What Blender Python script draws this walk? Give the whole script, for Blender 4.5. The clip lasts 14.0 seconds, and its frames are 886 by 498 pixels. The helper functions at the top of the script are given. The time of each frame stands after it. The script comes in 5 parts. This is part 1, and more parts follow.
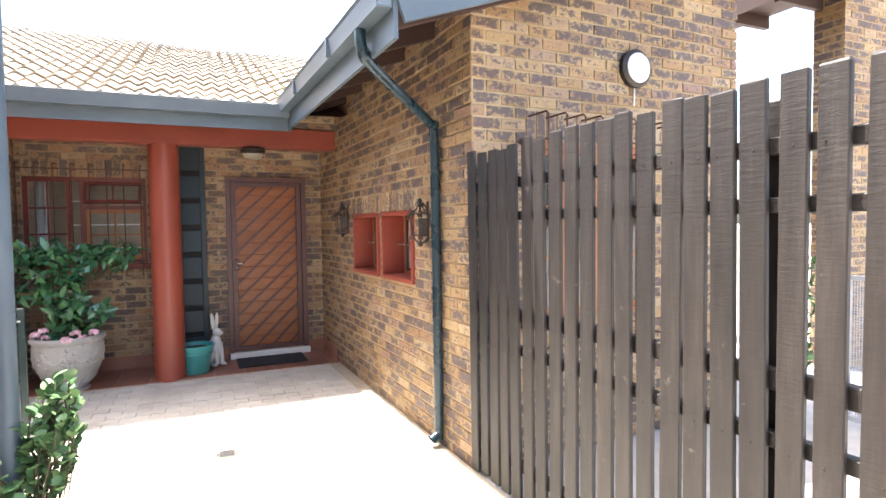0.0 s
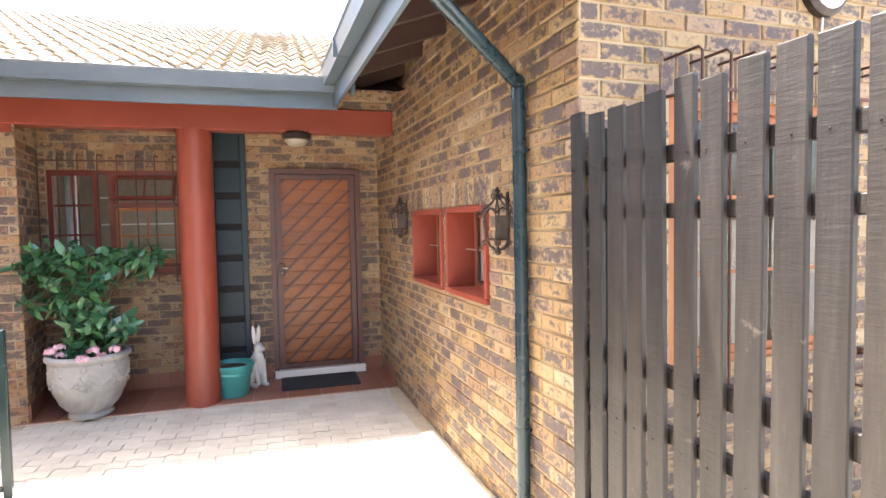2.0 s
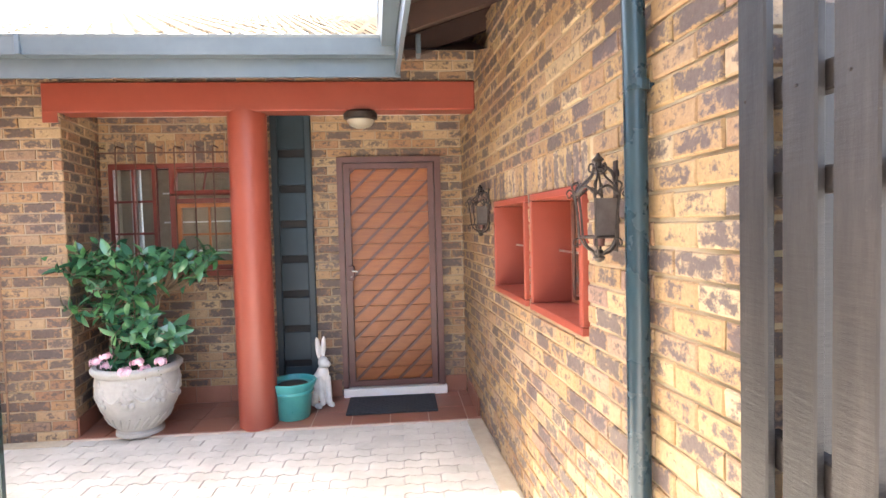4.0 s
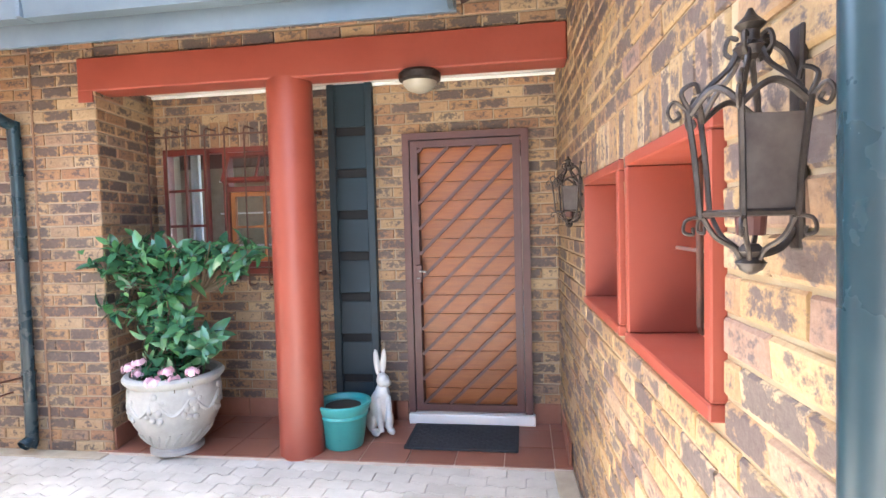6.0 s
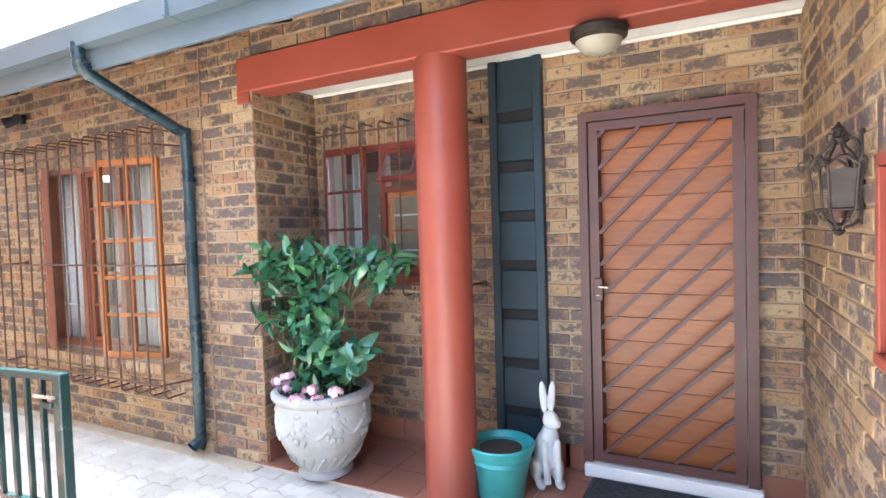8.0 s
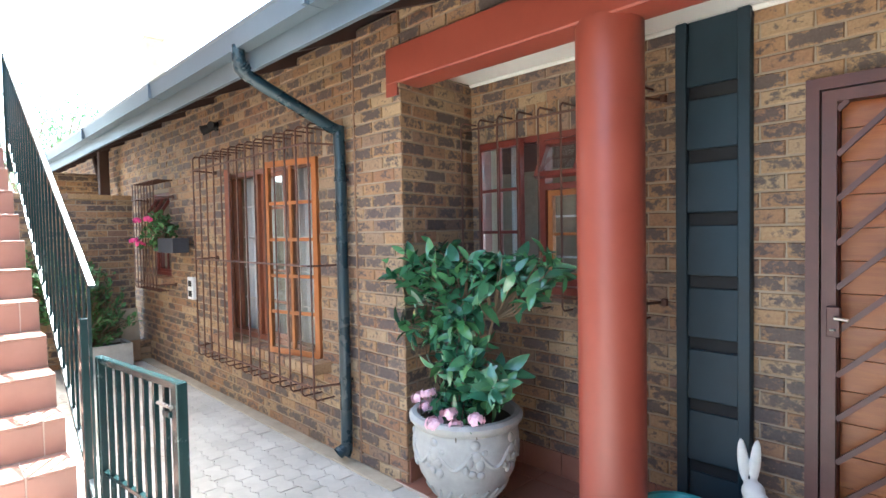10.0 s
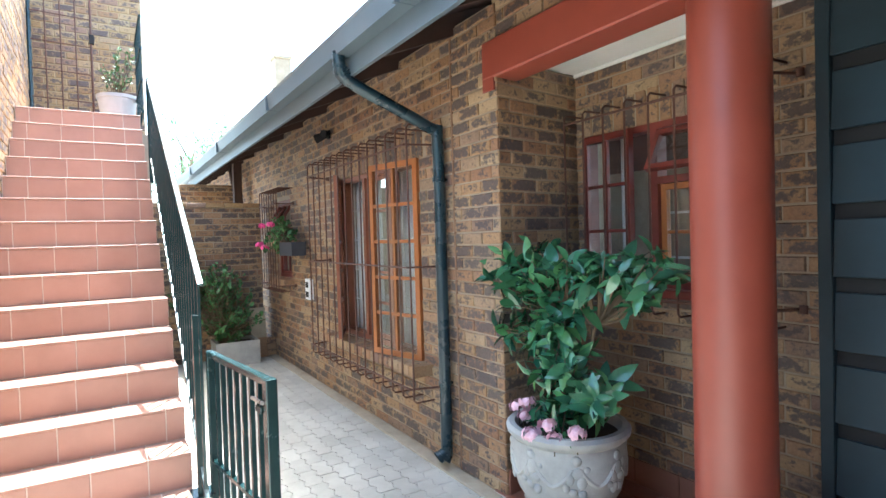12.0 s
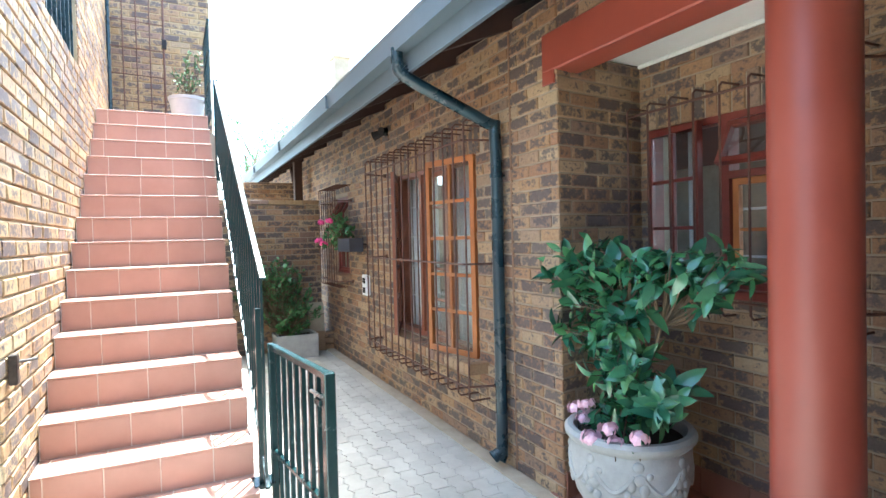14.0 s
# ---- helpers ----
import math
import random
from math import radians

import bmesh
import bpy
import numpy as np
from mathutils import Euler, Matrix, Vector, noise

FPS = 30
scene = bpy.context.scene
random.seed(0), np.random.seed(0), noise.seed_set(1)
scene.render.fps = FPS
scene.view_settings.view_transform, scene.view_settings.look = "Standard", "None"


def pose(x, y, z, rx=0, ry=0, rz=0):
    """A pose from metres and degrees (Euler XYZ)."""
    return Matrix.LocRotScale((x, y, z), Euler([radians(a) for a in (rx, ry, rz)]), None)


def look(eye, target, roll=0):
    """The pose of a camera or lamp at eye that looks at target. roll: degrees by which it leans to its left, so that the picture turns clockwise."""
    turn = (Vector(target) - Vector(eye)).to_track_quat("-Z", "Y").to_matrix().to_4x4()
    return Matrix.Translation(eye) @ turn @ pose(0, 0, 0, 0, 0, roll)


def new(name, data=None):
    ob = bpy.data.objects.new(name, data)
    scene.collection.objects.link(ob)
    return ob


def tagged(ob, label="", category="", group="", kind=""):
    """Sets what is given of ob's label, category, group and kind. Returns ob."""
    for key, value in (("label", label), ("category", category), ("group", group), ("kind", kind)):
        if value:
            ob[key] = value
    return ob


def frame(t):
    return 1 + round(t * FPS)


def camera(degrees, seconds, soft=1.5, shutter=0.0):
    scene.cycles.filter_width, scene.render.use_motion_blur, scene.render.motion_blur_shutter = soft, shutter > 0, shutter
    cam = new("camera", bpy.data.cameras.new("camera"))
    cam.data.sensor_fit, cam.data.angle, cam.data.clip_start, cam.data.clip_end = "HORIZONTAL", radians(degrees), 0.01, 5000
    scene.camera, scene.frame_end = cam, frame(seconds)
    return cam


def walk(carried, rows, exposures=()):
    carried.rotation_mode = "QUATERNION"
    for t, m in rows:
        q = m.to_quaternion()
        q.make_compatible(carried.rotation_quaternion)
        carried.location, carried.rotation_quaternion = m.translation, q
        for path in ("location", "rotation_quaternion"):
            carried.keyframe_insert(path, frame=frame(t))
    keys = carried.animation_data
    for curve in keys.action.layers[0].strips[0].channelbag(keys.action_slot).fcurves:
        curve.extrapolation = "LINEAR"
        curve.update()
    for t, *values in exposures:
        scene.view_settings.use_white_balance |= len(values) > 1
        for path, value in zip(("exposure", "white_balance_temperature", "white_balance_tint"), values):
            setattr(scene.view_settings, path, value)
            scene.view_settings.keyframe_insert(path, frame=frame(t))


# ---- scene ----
cam = camera(77.4, 14.0)
PATH = [
    (0, (1.644, 2.152, 1.567), (2.446, 3.982, 1.482), -0.8),
    (0.5, (1.735, 2.394, 1.568), (2.501, 4.24, 1.48), -0.9),
    (1, (1.82, 2.661, 1.589), (2.535, 4.526, 1.498), -0.9),
    (1.5, (1.92, 2.961, 1.57), (2.576, 4.848, 1.482), -0.9),
    (2, (2.024, 3.215, 1.589), (2.586, 5.132, 1.494), -1.0),
    (2.5, (2.101, 3.449, 1.593), (2.564, 5.392, 1.49), -0.9),
    (3, (2.23, 3.667, 1.578), (2.587, 5.633, 1.484), -1.1),
    (5.5, (2.73, 4.873, 1.51), (2.565, 6.865, 1.422), -1.5),
    (6, (2.806, 5.098, 1.492), (2.513, 7.074, 1.404), -1.5),
    (6.5, (2.809, 5.297, 1.52), (2.401, 7.253, 1.429), -1.6),
    (7, (2.833, 5.524, 1.554), (2.256, 7.436, 1.453), -1.7),
    (7.5, (2.795, 5.68, 1.54), (2.048, 7.533, 1.452), -1.8),
    (8, (2.739, 5.826, 1.526), (1.804, 7.593, 1.448), -1.8),
    (8.5, (2.691, 5.985, 1.537), (1.59, 7.653, 1.463), -1.9),
    (8.7, (2.677, 6.047, 1.555), (1.511, 7.67, 1.474), -1.9),
    (10.8, (2.546, 6.406, 1.539), (0.985, 7.656, 1.489), -1.6),
    (11, (2.564, 6.428, 1.532), (0.976, 7.642, 1.483), -2.0),
    (11.5, (2.549, 6.463, 1.522), (0.899, 7.593, 1.479), -1.9),
    (12, (2.551, 6.481, 1.523), (0.846, 7.525, 1.481), -1.7),
    (12.5, (2.557, 6.493, 1.51), (0.816, 7.478, 1.476), -1.6),
    (13, (2.542, 6.495, 1.517), (0.777, 7.437, 1.477), -1.6),
    (13.5, (2.528, 6.489, 1.518), (0.745, 7.395, 1.474), -1.4),
    (14, (2.516, 6.486, 1.518), (0.716, 7.357, 1.472), -1.4),
]
walk(cam, [(t, look(eye, target, roll)) for t, eye, target, roll in PATH],
     [(0.0, 2.55, 6600, 10), (1.5, 2.78, 6700, 10), (3.0, 3.25, 6800, 10), (6.5, 3.7, 5950, 6), (8.5, 3.78, 5750, 2), (10.0, 3.25, 5700, 0), (11.0, 2.9, 5650, -2), (14.0, 3.02, 5400, -5)])

# ---- light ----
world = bpy.data.worlds.new("World")
scene.world = world
world.use_nodes = True
wn = world.node_tree.nodes
sky = wn.new("ShaderNodeTexSky")
sky.sky_type = 'NISHITA'
sky.sun_disc = False
SUN_WAY = Vector((-0.26, 0.18, 1.0)).normalized()
sky.sun_elevation = math.asin(SUN_WAY.z)
sky.sun_rotation = math.atan2(SUN_WAY.x, SUN_WAY.y)
sky.air_density, sky.dust_density, sky.ozone_density = 1.0, 4.0, 1.0
wn["Background"].inputs["Strength"].default_value = 0.15
world.node_tree.links.new(sky.outputs[0], wn["Background"].inputs[0])
sun = new("sun", bpy.data.lights.new("sun", 'SUN'))
sun.data.energy, sun.data.angle, sun.data.color = 4.0, radians(0.5), (1.0, 0.965, 0.92)
sun.matrix_world = look(SUN_WAY * 30, (0, 0, 0))

# ---- materials ----
def mat(name, build, rough=0.7, metal=0.0):
    m = bpy.data.materials.new(name)
    m.use_nodes = True
    nt = m.node_tree
    b = nt.nodes["Principled BSDF"]
    b.inputs["Roughness"].default_value = rough
    b.inputs["Metallic"].default_value = metal
    build(nt, b)
    return m


def node(nt, kind, **values):
    n = nt.nodes.new(kind)
    for k, v in values.items():
        n.inputs[k.replace("_", " ")].default_value = v
    return n


def noise_tex(nt, scale, detail=4.0, rough=0.6, stretch=(1, 1, 1), world_space=True):
    src = nt.nodes.new("ShaderNodeNewGeometry").outputs["Position"] if world_space else nt.nodes.new("ShaderNodeTexCoord").outputs["Object"]
    mp = nt.nodes.new("ShaderNodeMapping")
    mp.inputs["Scale"].default_value = stretch
    nt.links.new(src, mp.inputs["Vector"])
    n = node(nt, "ShaderNodeTexNoise", Scale=scale, Detail=detail, Roughness=rough)
    nt.links.new(mp.outputs[0], n.inputs["Vector"])
    return n.outputs["Fac"]


def ramp(nt, fac, stops):
    r = nt.nodes.new("ShaderNodeValToRGB")
    e = r.color_ramp.elements
    while len(e) < len(stops):
        e.new(0.5)
    for el, (p, c) in zip(e, stops):
        el.position = p
        el.color = (*c, 1) if len(c) == 3 else c
    nt.links.new(fac, r.inputs[0])
    return r.outputs[0]


def mixc(nt, fac, a, b, mode='MIX'):
    n = nt.nodes.new("ShaderNodeMix")
    n.data_type, n.blend_type = 'RGBA', mode
    for sock, v in ((n.inputs[0], fac), (n.inputs[6], a), (n.inputs[7], b)):
        if hasattr(v, "links"):
            nt.links.new(v, sock)
        else:
            sock.default_value = v if not isinstance(v, tuple) or len(v) == 4 else (*v, 1)
    return n.outputs[2]


def bump(nt, b, height, strength=0.3, dist=0.01):
    n = node(nt, "ShaderNodeBump", Strength=strength, Distance=dist)
    nt.links.new(height, n.inputs["Height"])
    nt.links.new(n.outputs[0], b.inputs["Normal"])


def calc(nt, op, a, b=0.0):
    n = nt.nodes.new("ShaderNodeMath")
    n.operation = op
    for sock, v in zip(n.inputs, (a, b)):
        if hasattr(v, "links"):
            nt.links.new(v, sock)
        else:
            sock.default_value = v
    return n.outputs[0]


def each_random(nt):
    o = nt.nodes.new("ShaderNodeObjectInfo").outputs["Random"]
    g = nt.nodes.new("ShaderNodeNewGeometry").outputs["Random Per Island"]
    return calc(nt, 'FRACT', calc(nt, 'ADD', o, g))


def plain(c1, c2, scale=8.0, rough=0.6, metal=0.0, bumps=0.15, fine=60.0, spec=0.5, stretch=(1, 1, 1), vary=0.0):
    def go(nt, b):
        n1 = noise_tex(nt, scale, 5, 0.65, stretch)
        n2 = noise_tex(nt, fine, 3, 0.6, stretch)
        col = ramp(nt, n1, [(0.3, c1), (0.7, c2)])
        if vary:
            col = mixc(nt, 1.0, col, ramp(nt, each_random(nt), [(0, (1 - vary,) * 3), (1, (1, 1, 1))]), 'MULTIPLY')
        nt.links.new(col, b.inputs["Base Color"])
        b.inputs["Specular IOR Level"].default_value = spec
        nt.links.new(ramp(nt, n1, [(0.2, (rough * 0.8,) * 3), (0.8, (min(1, rough * 1.2),) * 3)]), b.inputs["Roughness"])
        bump(nt, b, calc(nt, 'ADD', n2, calc(nt, 'MULTIPLY', n1, 0.5)), bumps, 0.004)
    return lambda name: mat(name, go, rough, metal)


def brick_build(stops, dark, amount):
    def go(nt, b):
        rnd = each_random(nt)
        base = ramp(nt, rnd, stops)
        blot = noise_tex(nt, 27.0, 6, 0.70, (1, 1, 1.3))
        r2 = calc(nt, 'FRACT', calc(nt, 'MULTIPLY', rnd, 17.3))
        sep = nt.nodes.new("ShaderNodeSeparateXYZ")
        nt.links.new(nt.nodes.new("ShaderNodeTexCoord").outputs["UV"], sep.inputs[0])
        du, dv = (calc(nt, 'MULTIPLY', calc(nt, 'ABSOLUTE', calc(nt, 'SUBTRACT', sep.outputs[k], 0.5)), 2.0) for k in (0, 1))
        rim = calc(nt, 'POWER', calc(nt, 'MAXIMUM', du, dv), 3.0)
        blot = calc(nt, 'ADD', calc(nt, 'SUBTRACT', blot, calc(nt, 'MULTIPLY', rim, 0.20)), 0.075)
        shift = calc(nt, 'ADD', blot, calc(nt, 'MULTIPLY', calc(nt, 'SUBTRACT', r2, 0.5), amount))
        mask = ramp(nt, shift, [(0.47, (0, 0, 0)), (0.58, (1, 1, 1))])
        col = mixc(nt, calc(nt, 'MULTIPLY', mask, 0.88), base, dark)
        tone = noise_tex(nt, 70.0, 4, 0.7)
        col = mixc(nt, 0.45, col, ramp(nt, tone, [(0.3, (0.35, 0.3, 0.28)), (0.7, (1, 1, 1))]), 'MULTIPLY')
        soil = noise_tex(nt, 1.6, 4, 0.6)
        col = mixc(nt, 0.35, col, ramp(nt, soil, [(0.35, (0.6, 0.57, 0.55)), (0.65, (1, 1, 1))]), 'MULTIPLY')
        nt.links.new(col, b.inputs["Base Color"])
        b.inputs["Roughness"].default_value = 0.62
        b.inputs["Specular IOR Level"].default_value = 0.35
        bump(nt, b, calc(nt, 'ADD', tone, calc(nt, 'MULTIPLY', blot, 0.8)), 0.5, 0.004)
    return go


TAN = [(0.0, (0.45, 0.30, 0.165)), (0.25, (0.40, 0.24, 0.125)), (0.5, (0.33, 0.18, 0.105)), (0.75, (0.49, 0.355, 0.21)), (1.0, (0.24, 0.15, 0.115))]
YEL = [(0.0, (0.47, 0.335, 0.18)), (0.3, (0.42, 0.275, 0.135)), (0.6, (0.36, 0.225, 0.13)), (0.8, (0.52, 0.39, 0.23)), (1.0, (0.32, 0.205, 0.15))]
M_BRICK = mat("flash_brick", brick_build(TAN, (0.095, 0.080, 0.080), 0.26))
M_BRICKY = mat("yellow_flash_brick", brick_build(YEL, (0.105, 0.084, 0.088), 0.24))
M_MORTAR = plain((0.28, 0.22, 0.16), (0.38, 0.31, 0.23), 5, 0.9, bumps=0.5)("mortar")
M_MORTARY = plain((0.36, 0.275, 0.165), (0.46, 0.365, 0.235), 5, 0.9, bumps=0.5)("cream_mortar")
M_RED = plain((0.235, 0.048, 0.030), (0.28, 0.060, 0.037), 3, 0.42, bumps=0.06, fine=25)("red_paint")
M_REDTILE = plain((0.24, 0.095, 0.06), (0.31, 0.13, 0.085), 4, 0.4, bumps=0.08, vary=0.18)("terracotta_tile")
M_STAIRTILE = plain((0.35, 0.19, 0.14), (0.42, 0.24, 0.18), 4, 0.45, bumps=0.08, vary=0.12)("stair_tile")
M_GROUT = plain((0.46, 0.38, 0.30), (0.55, 0.46, 0.38), 9, 0.9)("grout")
M_BLUE = plain((0.075, 0.102, 0.125), (0.115, 0.145, 0.17), 2, 0.42, bumps=0.05, fine=20)("slate_blue_paint")
M_GREEN = plain((0.010, 0.026, 0.036), (0.016, 0.038, 0.049), 6, 0.28, bumps=0.04, fine=15)("dark_teal_paint")
M_RAIL = plain((0.008, 0.022, 0.022), (0.014, 0.035, 0.035), 6, 0.25, bumps=0.04)("green_rail_paint")
M_NAVY = plain((0.007, 0.019, 0.028), (0.013, 0.031, 0.044), 3, 0.5, bumps=0.06, fine=20)("dark_navy_paint")
# near-black for black parts, and for shade painted into openings
M_BLACK = plain((0.006, 0.006, 0.007), (0.014, 0.014, 0.016), 8, 0.8)("black_recess")
M_RUST = plain((0.06, 0.026, 0.018), (0.13, 0.05, 0.03), 25, 0.6, bumps=0.3)("brown_iron")
M_IRON = plain((0.030, 0.024, 0.022), (0.075, 0.06, 0.052), 30, 0.45, 0.6, bumps=0.25)("wrought_iron")
M_GATE = plain((0.075, 0.030, 0.028), (0.11, 0.045, 0.04), 6, 0.45, bumps=0.05)("brown_gate_paint")
M_DOOR = plain((0.26, 0.072, 0.020), (0.39, 0.130, 0.036), 7, 0.38, bumps=0.1, stretch=(1, 1, 9), fine=30, vary=0.15)("varnished_door_wood")
M_WOODO = plain((0.28, 0.085, 0.02), (0.42, 0.15, 0.04), 8, 0.4, bumps=0.12, stretch=(1, 1, 0.2))("orange_varnished_wood")
M_WOODR = plain((0.12, 0.022, 0.016), (0.19, 0.035, 0.024), 8, 0.4, bumps=0.1)("red_brown_wood")
M_WOODB = plain((0.20, 0.062, 0.032), (0.29, 0.095, 0.045), 8, 0.42, bumps=0.12)("brown_varnished_wood")
M_EAVE = plain((0.035, 0.018, 0.014), (0.065, 0.032, 0.024), 6, 0.7, bumps=0.2)("dark_rafter_wood")
M_WHITE = plain((0.72, 0.70, 0.66), (0.82, 0.80, 0.77), 2, 0.7, bumps=0.05)("white_paint")
M_CLOTH = plain((0.66, 0.66, 0.66), (0.8, 0.8, 0.8), 5, 0.9, bumps=0.1)("white_curtain")
M_CONC = plain((0.30, 0.295, 0.28), (0.44, 0.43, 0.405), 7, 0.85, bumps=0.3, fine=90)("grey_cast_stone")
M_JOINT = plain((0.20, 0.115, 0.07), (0.27, 0.16, 0.10), 12, 0.85, bumps=0.3)("brown_sealant")
M_EDGE = plain((0.34, 0.28, 0.20), (0.46, 0.39, 0.29), 7, 0.9, bumps=0.35, fine=80)("cement_edging")
M_PAVER = plain((0.43, 0.395, 0.335), (0.62, 0.58, 0.51), 2.2, 0.85, bumps=0.35, fine=110, vary=0.13)("concrete_paver")
M_GROUND = plain((0.34, 0.315, 0.285), (0.46, 0.43, 0.39), 6, 0.95, bumps=0.3)("sandy_ground")
M_TEAL = plain((0.045, 0.27, 0.27), (0.075, 0.36, 0.35), 4, 0.3, bumps=0.05, fine=18)("turquoise_glaze")
M_SOIL = plain((0.02, 0.014, 0.01), (0.06, 0.042, 0.03), 40, 0.95, bumps=0.8)("soil")
M_RABBIT = plain((0.56, 0.55, 0.53), (0.70, 0.69, 0.67), 12, 0.8, bumps=0.3)("white_weathered_stone")
M_MAT = plain((0.016, 0.018, 0.022), (0.04, 0.044, 0.05), 30, 0.95, bumps=0.9, fine=160)("rubber_mat")
M_ROOF = plain((0.30, 0.25, 0.185), (0.44, 0.37, 0.285), 3, 0.8, bumps=0.3, vary=0.25)("concrete_roof_tile")
M_GREYP = plain((0.42, 0.43, 0.45), (0.52, 0.53, 0.55), 5, 0.55)("grey_plastic")
M_PLAST = plain((0.74, 0.75, 0.78), (0.82, 0.83, 0.85), 5, 0.4)("white_plastic")
M_PLANTER = plain((0.03, 0.033, 0.042), (0.05, 0.055, 0.07), 6, 0.5)("dark_plastic")
M_CHROME = plain((0.5, 0.48, 0.45), (0.62, 0.6, 0.56), 20, 0.3, 0.9)("dull_metal")


def wood_fence(nt, b):
    grain = noise_tex(nt, 14, 6, 0.7, (1, 1, 0.12))
    saw = noise_tex(nt, 22, 5, 0.65, (0.5, 0.5, 3.2))
    wear = noise_tex(nt, 9, 5, 0.7)
    col = ramp(nt, grain, [(0.3, (0.014, 0.0112, 0.010)), (0.55, (0.031, 0.0255, 0.022)), (0.75, (0.056, 0.047, 0.041))])
    col = mixc(nt, ramp(nt, wear, [(0.66, (0, 0, 0)), (0.78, (0.6, 0.6, 0.6))]), col, (0.26, 0.22, 0.19))
    col = mixc(nt, 1.0, col, ramp(nt, each_random(nt), [(0, (0.72, 0.72, 0.74)), (1, (1.05, 1, 0.97))]), 'MULTIPLY')
    nt.links.new(col, b.inputs["Base Color"])
    b.inputs["Roughness"].default_value = 0.55
    bump(nt, b, calc(nt, 'ADD', saw, calc(nt, 'MULTIPLY', grain, 0.9)), 0.45, 0.005)


M_FENCE = mat("dark_stained_fence_wood", wood_fence)


def leaf_build(dark, light, gloss):
    def go(nt, b):
        col = ramp(nt, each_random(nt), [(0.0, dark), (0.72, tuple(0.6 * d + 0.4 * l for d, l in zip(dark, light))), (1.0, light)])
        v = noise_tex(nt, 40, 3)
        col = mixc(nt, 0.4, col, ramp(nt, v, [(0.3, (0.6, 0.6, 0.6)), (0.7, (1, 1, 1))]), 'MULTIPLY')
        nt.links.new(col, b.inputs["Base Color"])
        b.inputs["Roughness"].default_value = gloss
        b.inputs["Coat Weight"].default_value = 0.6 if gloss < 0.4 else 0.0
        b.inputs["Coat Roughness"].default_value = 0.22
        bump(nt, b, noise_tex(nt, 55, 2), 0.25, 0.004)
    return go


M_LEAF = mat("glossy_leaf", leaf_build((0.040, 0.135, 0.075), (0.125, 0.30, 0.105), 0.20))
M_LEAF2 = mat("pale_leaf", leaf_build((0.06, 0.15, 0.05), (0.22, 0.36, 0.15), 0.5))
M_LEAF3 = mat("mid_leaf", leaf_build((0.035, 0.12, 0.03), (0.13, 0.28, 0.08), 0.5))
M_STEM = plain((0.07, 0.045, 0.025), (0.13, 0.09, 0.05), 20, 0.85, bumps=0.4)("bark")
M_PINK = plain((0.72, 0.36, 0.45), (0.84, 0.60, 0.66), 40, 0.6, vary=0.15)("pink_petal")
M_MAGENTA = plain((0.62, 0.03, 0.18), (0.75, 0.08, 0.28), 40, 0.6)("magenta_petal")


def glass_build(nt, b):
    b.inputs["Base Color"].default_value = (0.9, 0.95, 0.95, 1)
    b.inputs["Transmission Weight"].default_value = 1.0
    b.inputs["IOR"].default_value = 1.45
    bump(nt, b, noise_tex(nt, 4, 2), 0.02, 0.01)


M_GLASS = mat("window_glass", glass_build, 0.02)


def smoke_glass(nt, b):
    nt.links.new(ramp(nt, noise_tex(nt, 20, 4), [(0.3, (0.055, 0.045, 0.042)), (0.7, (0.095, 0.08, 0.075))]), b.inputs["Base Color"])
    b.inputs["Roughness"].default_value = 0.25


M_SMOKE = mat("dusty_lantern_glass", smoke_glass)
M_BOWL = plain((0.25, 0.22, 0.17), (0.33, 0.30, 0.24), 3, 0.3)("dusty_opal_glass")
M_DIFF = plain((0.78, 0.78, 0.76), (0.84, 0.84, 0.82), 3, 0.35)("opal_glass")

# ---- mesh helpers ----
RT = pose(3.208, 5.245, 0, 0, 0, 2.3)   # the side wing stands slightly askew to the front wall


def mesh_of(name, bm, material, smooth=False):
    bmesh.ops.recalc_face_normals(bm, faces=bm.faces)
    me = bpy.data.meshes.new(name)
    bm.to_mesh(me)
    bm.free()
    me.materials.append(material)
    if smooth:
        me.shade_smooth()
        me.set_sharp_from_angle(angle=radians(38))
    return me


def thing(name, m=None, label="", category="", group="", kind=""):
    ob = new(name)
    ob.empty_display_size = 0.1
    if m is not None:
        ob.matrix_world = m
    return tagged(ob, label, category, group, kind)


def part(name, bm, material, parent, label="", smooth=False):
    ob = new(name, bm if isinstance(bm, bpy.types.Mesh) else mesh_of(name, bm, material, smooth))
    ob.parent = parent
    return tagged(ob, label)


def solid(name, bm, material, label, category, m=None, group="", kind="", smooth=False):
    ob = new(name, mesh_of(name, bm, material, smooth))
    if m is not None:
        ob.matrix_world = m
    return tagged(ob, label, category, group, kind)


def box(bm, x0, x1, y0, y1, z0, z1, bevel=0.0, m=None):
    vs = [bm.verts.new((x, y, z)) for z in (z0, z1) for y in (y0, y1) for x in (x0, x1)]
    fs = [bm.faces.new([vs[i] for i in q]) for q in ((0, 2, 3, 1), (4, 5, 7, 6), (0, 1, 5, 4), (2, 6, 7, 3), (0, 4, 6, 2), (1, 3, 7, 5))]
    if bevel:
        es = list({e for f in fs for e in f.edges})
        r = bmesh.ops.bevel(bm, geom=es, offset=bevel, segments=1, affect='EDGES')
        vs = list({v for f in r["faces"] for v in f.verts})
    if m is not None:
        bmesh.ops.transform(bm, matrix=m, verts=vs)
    return bm


def B(*a, **k):
    return box(bmesh.new(), *a, **k)


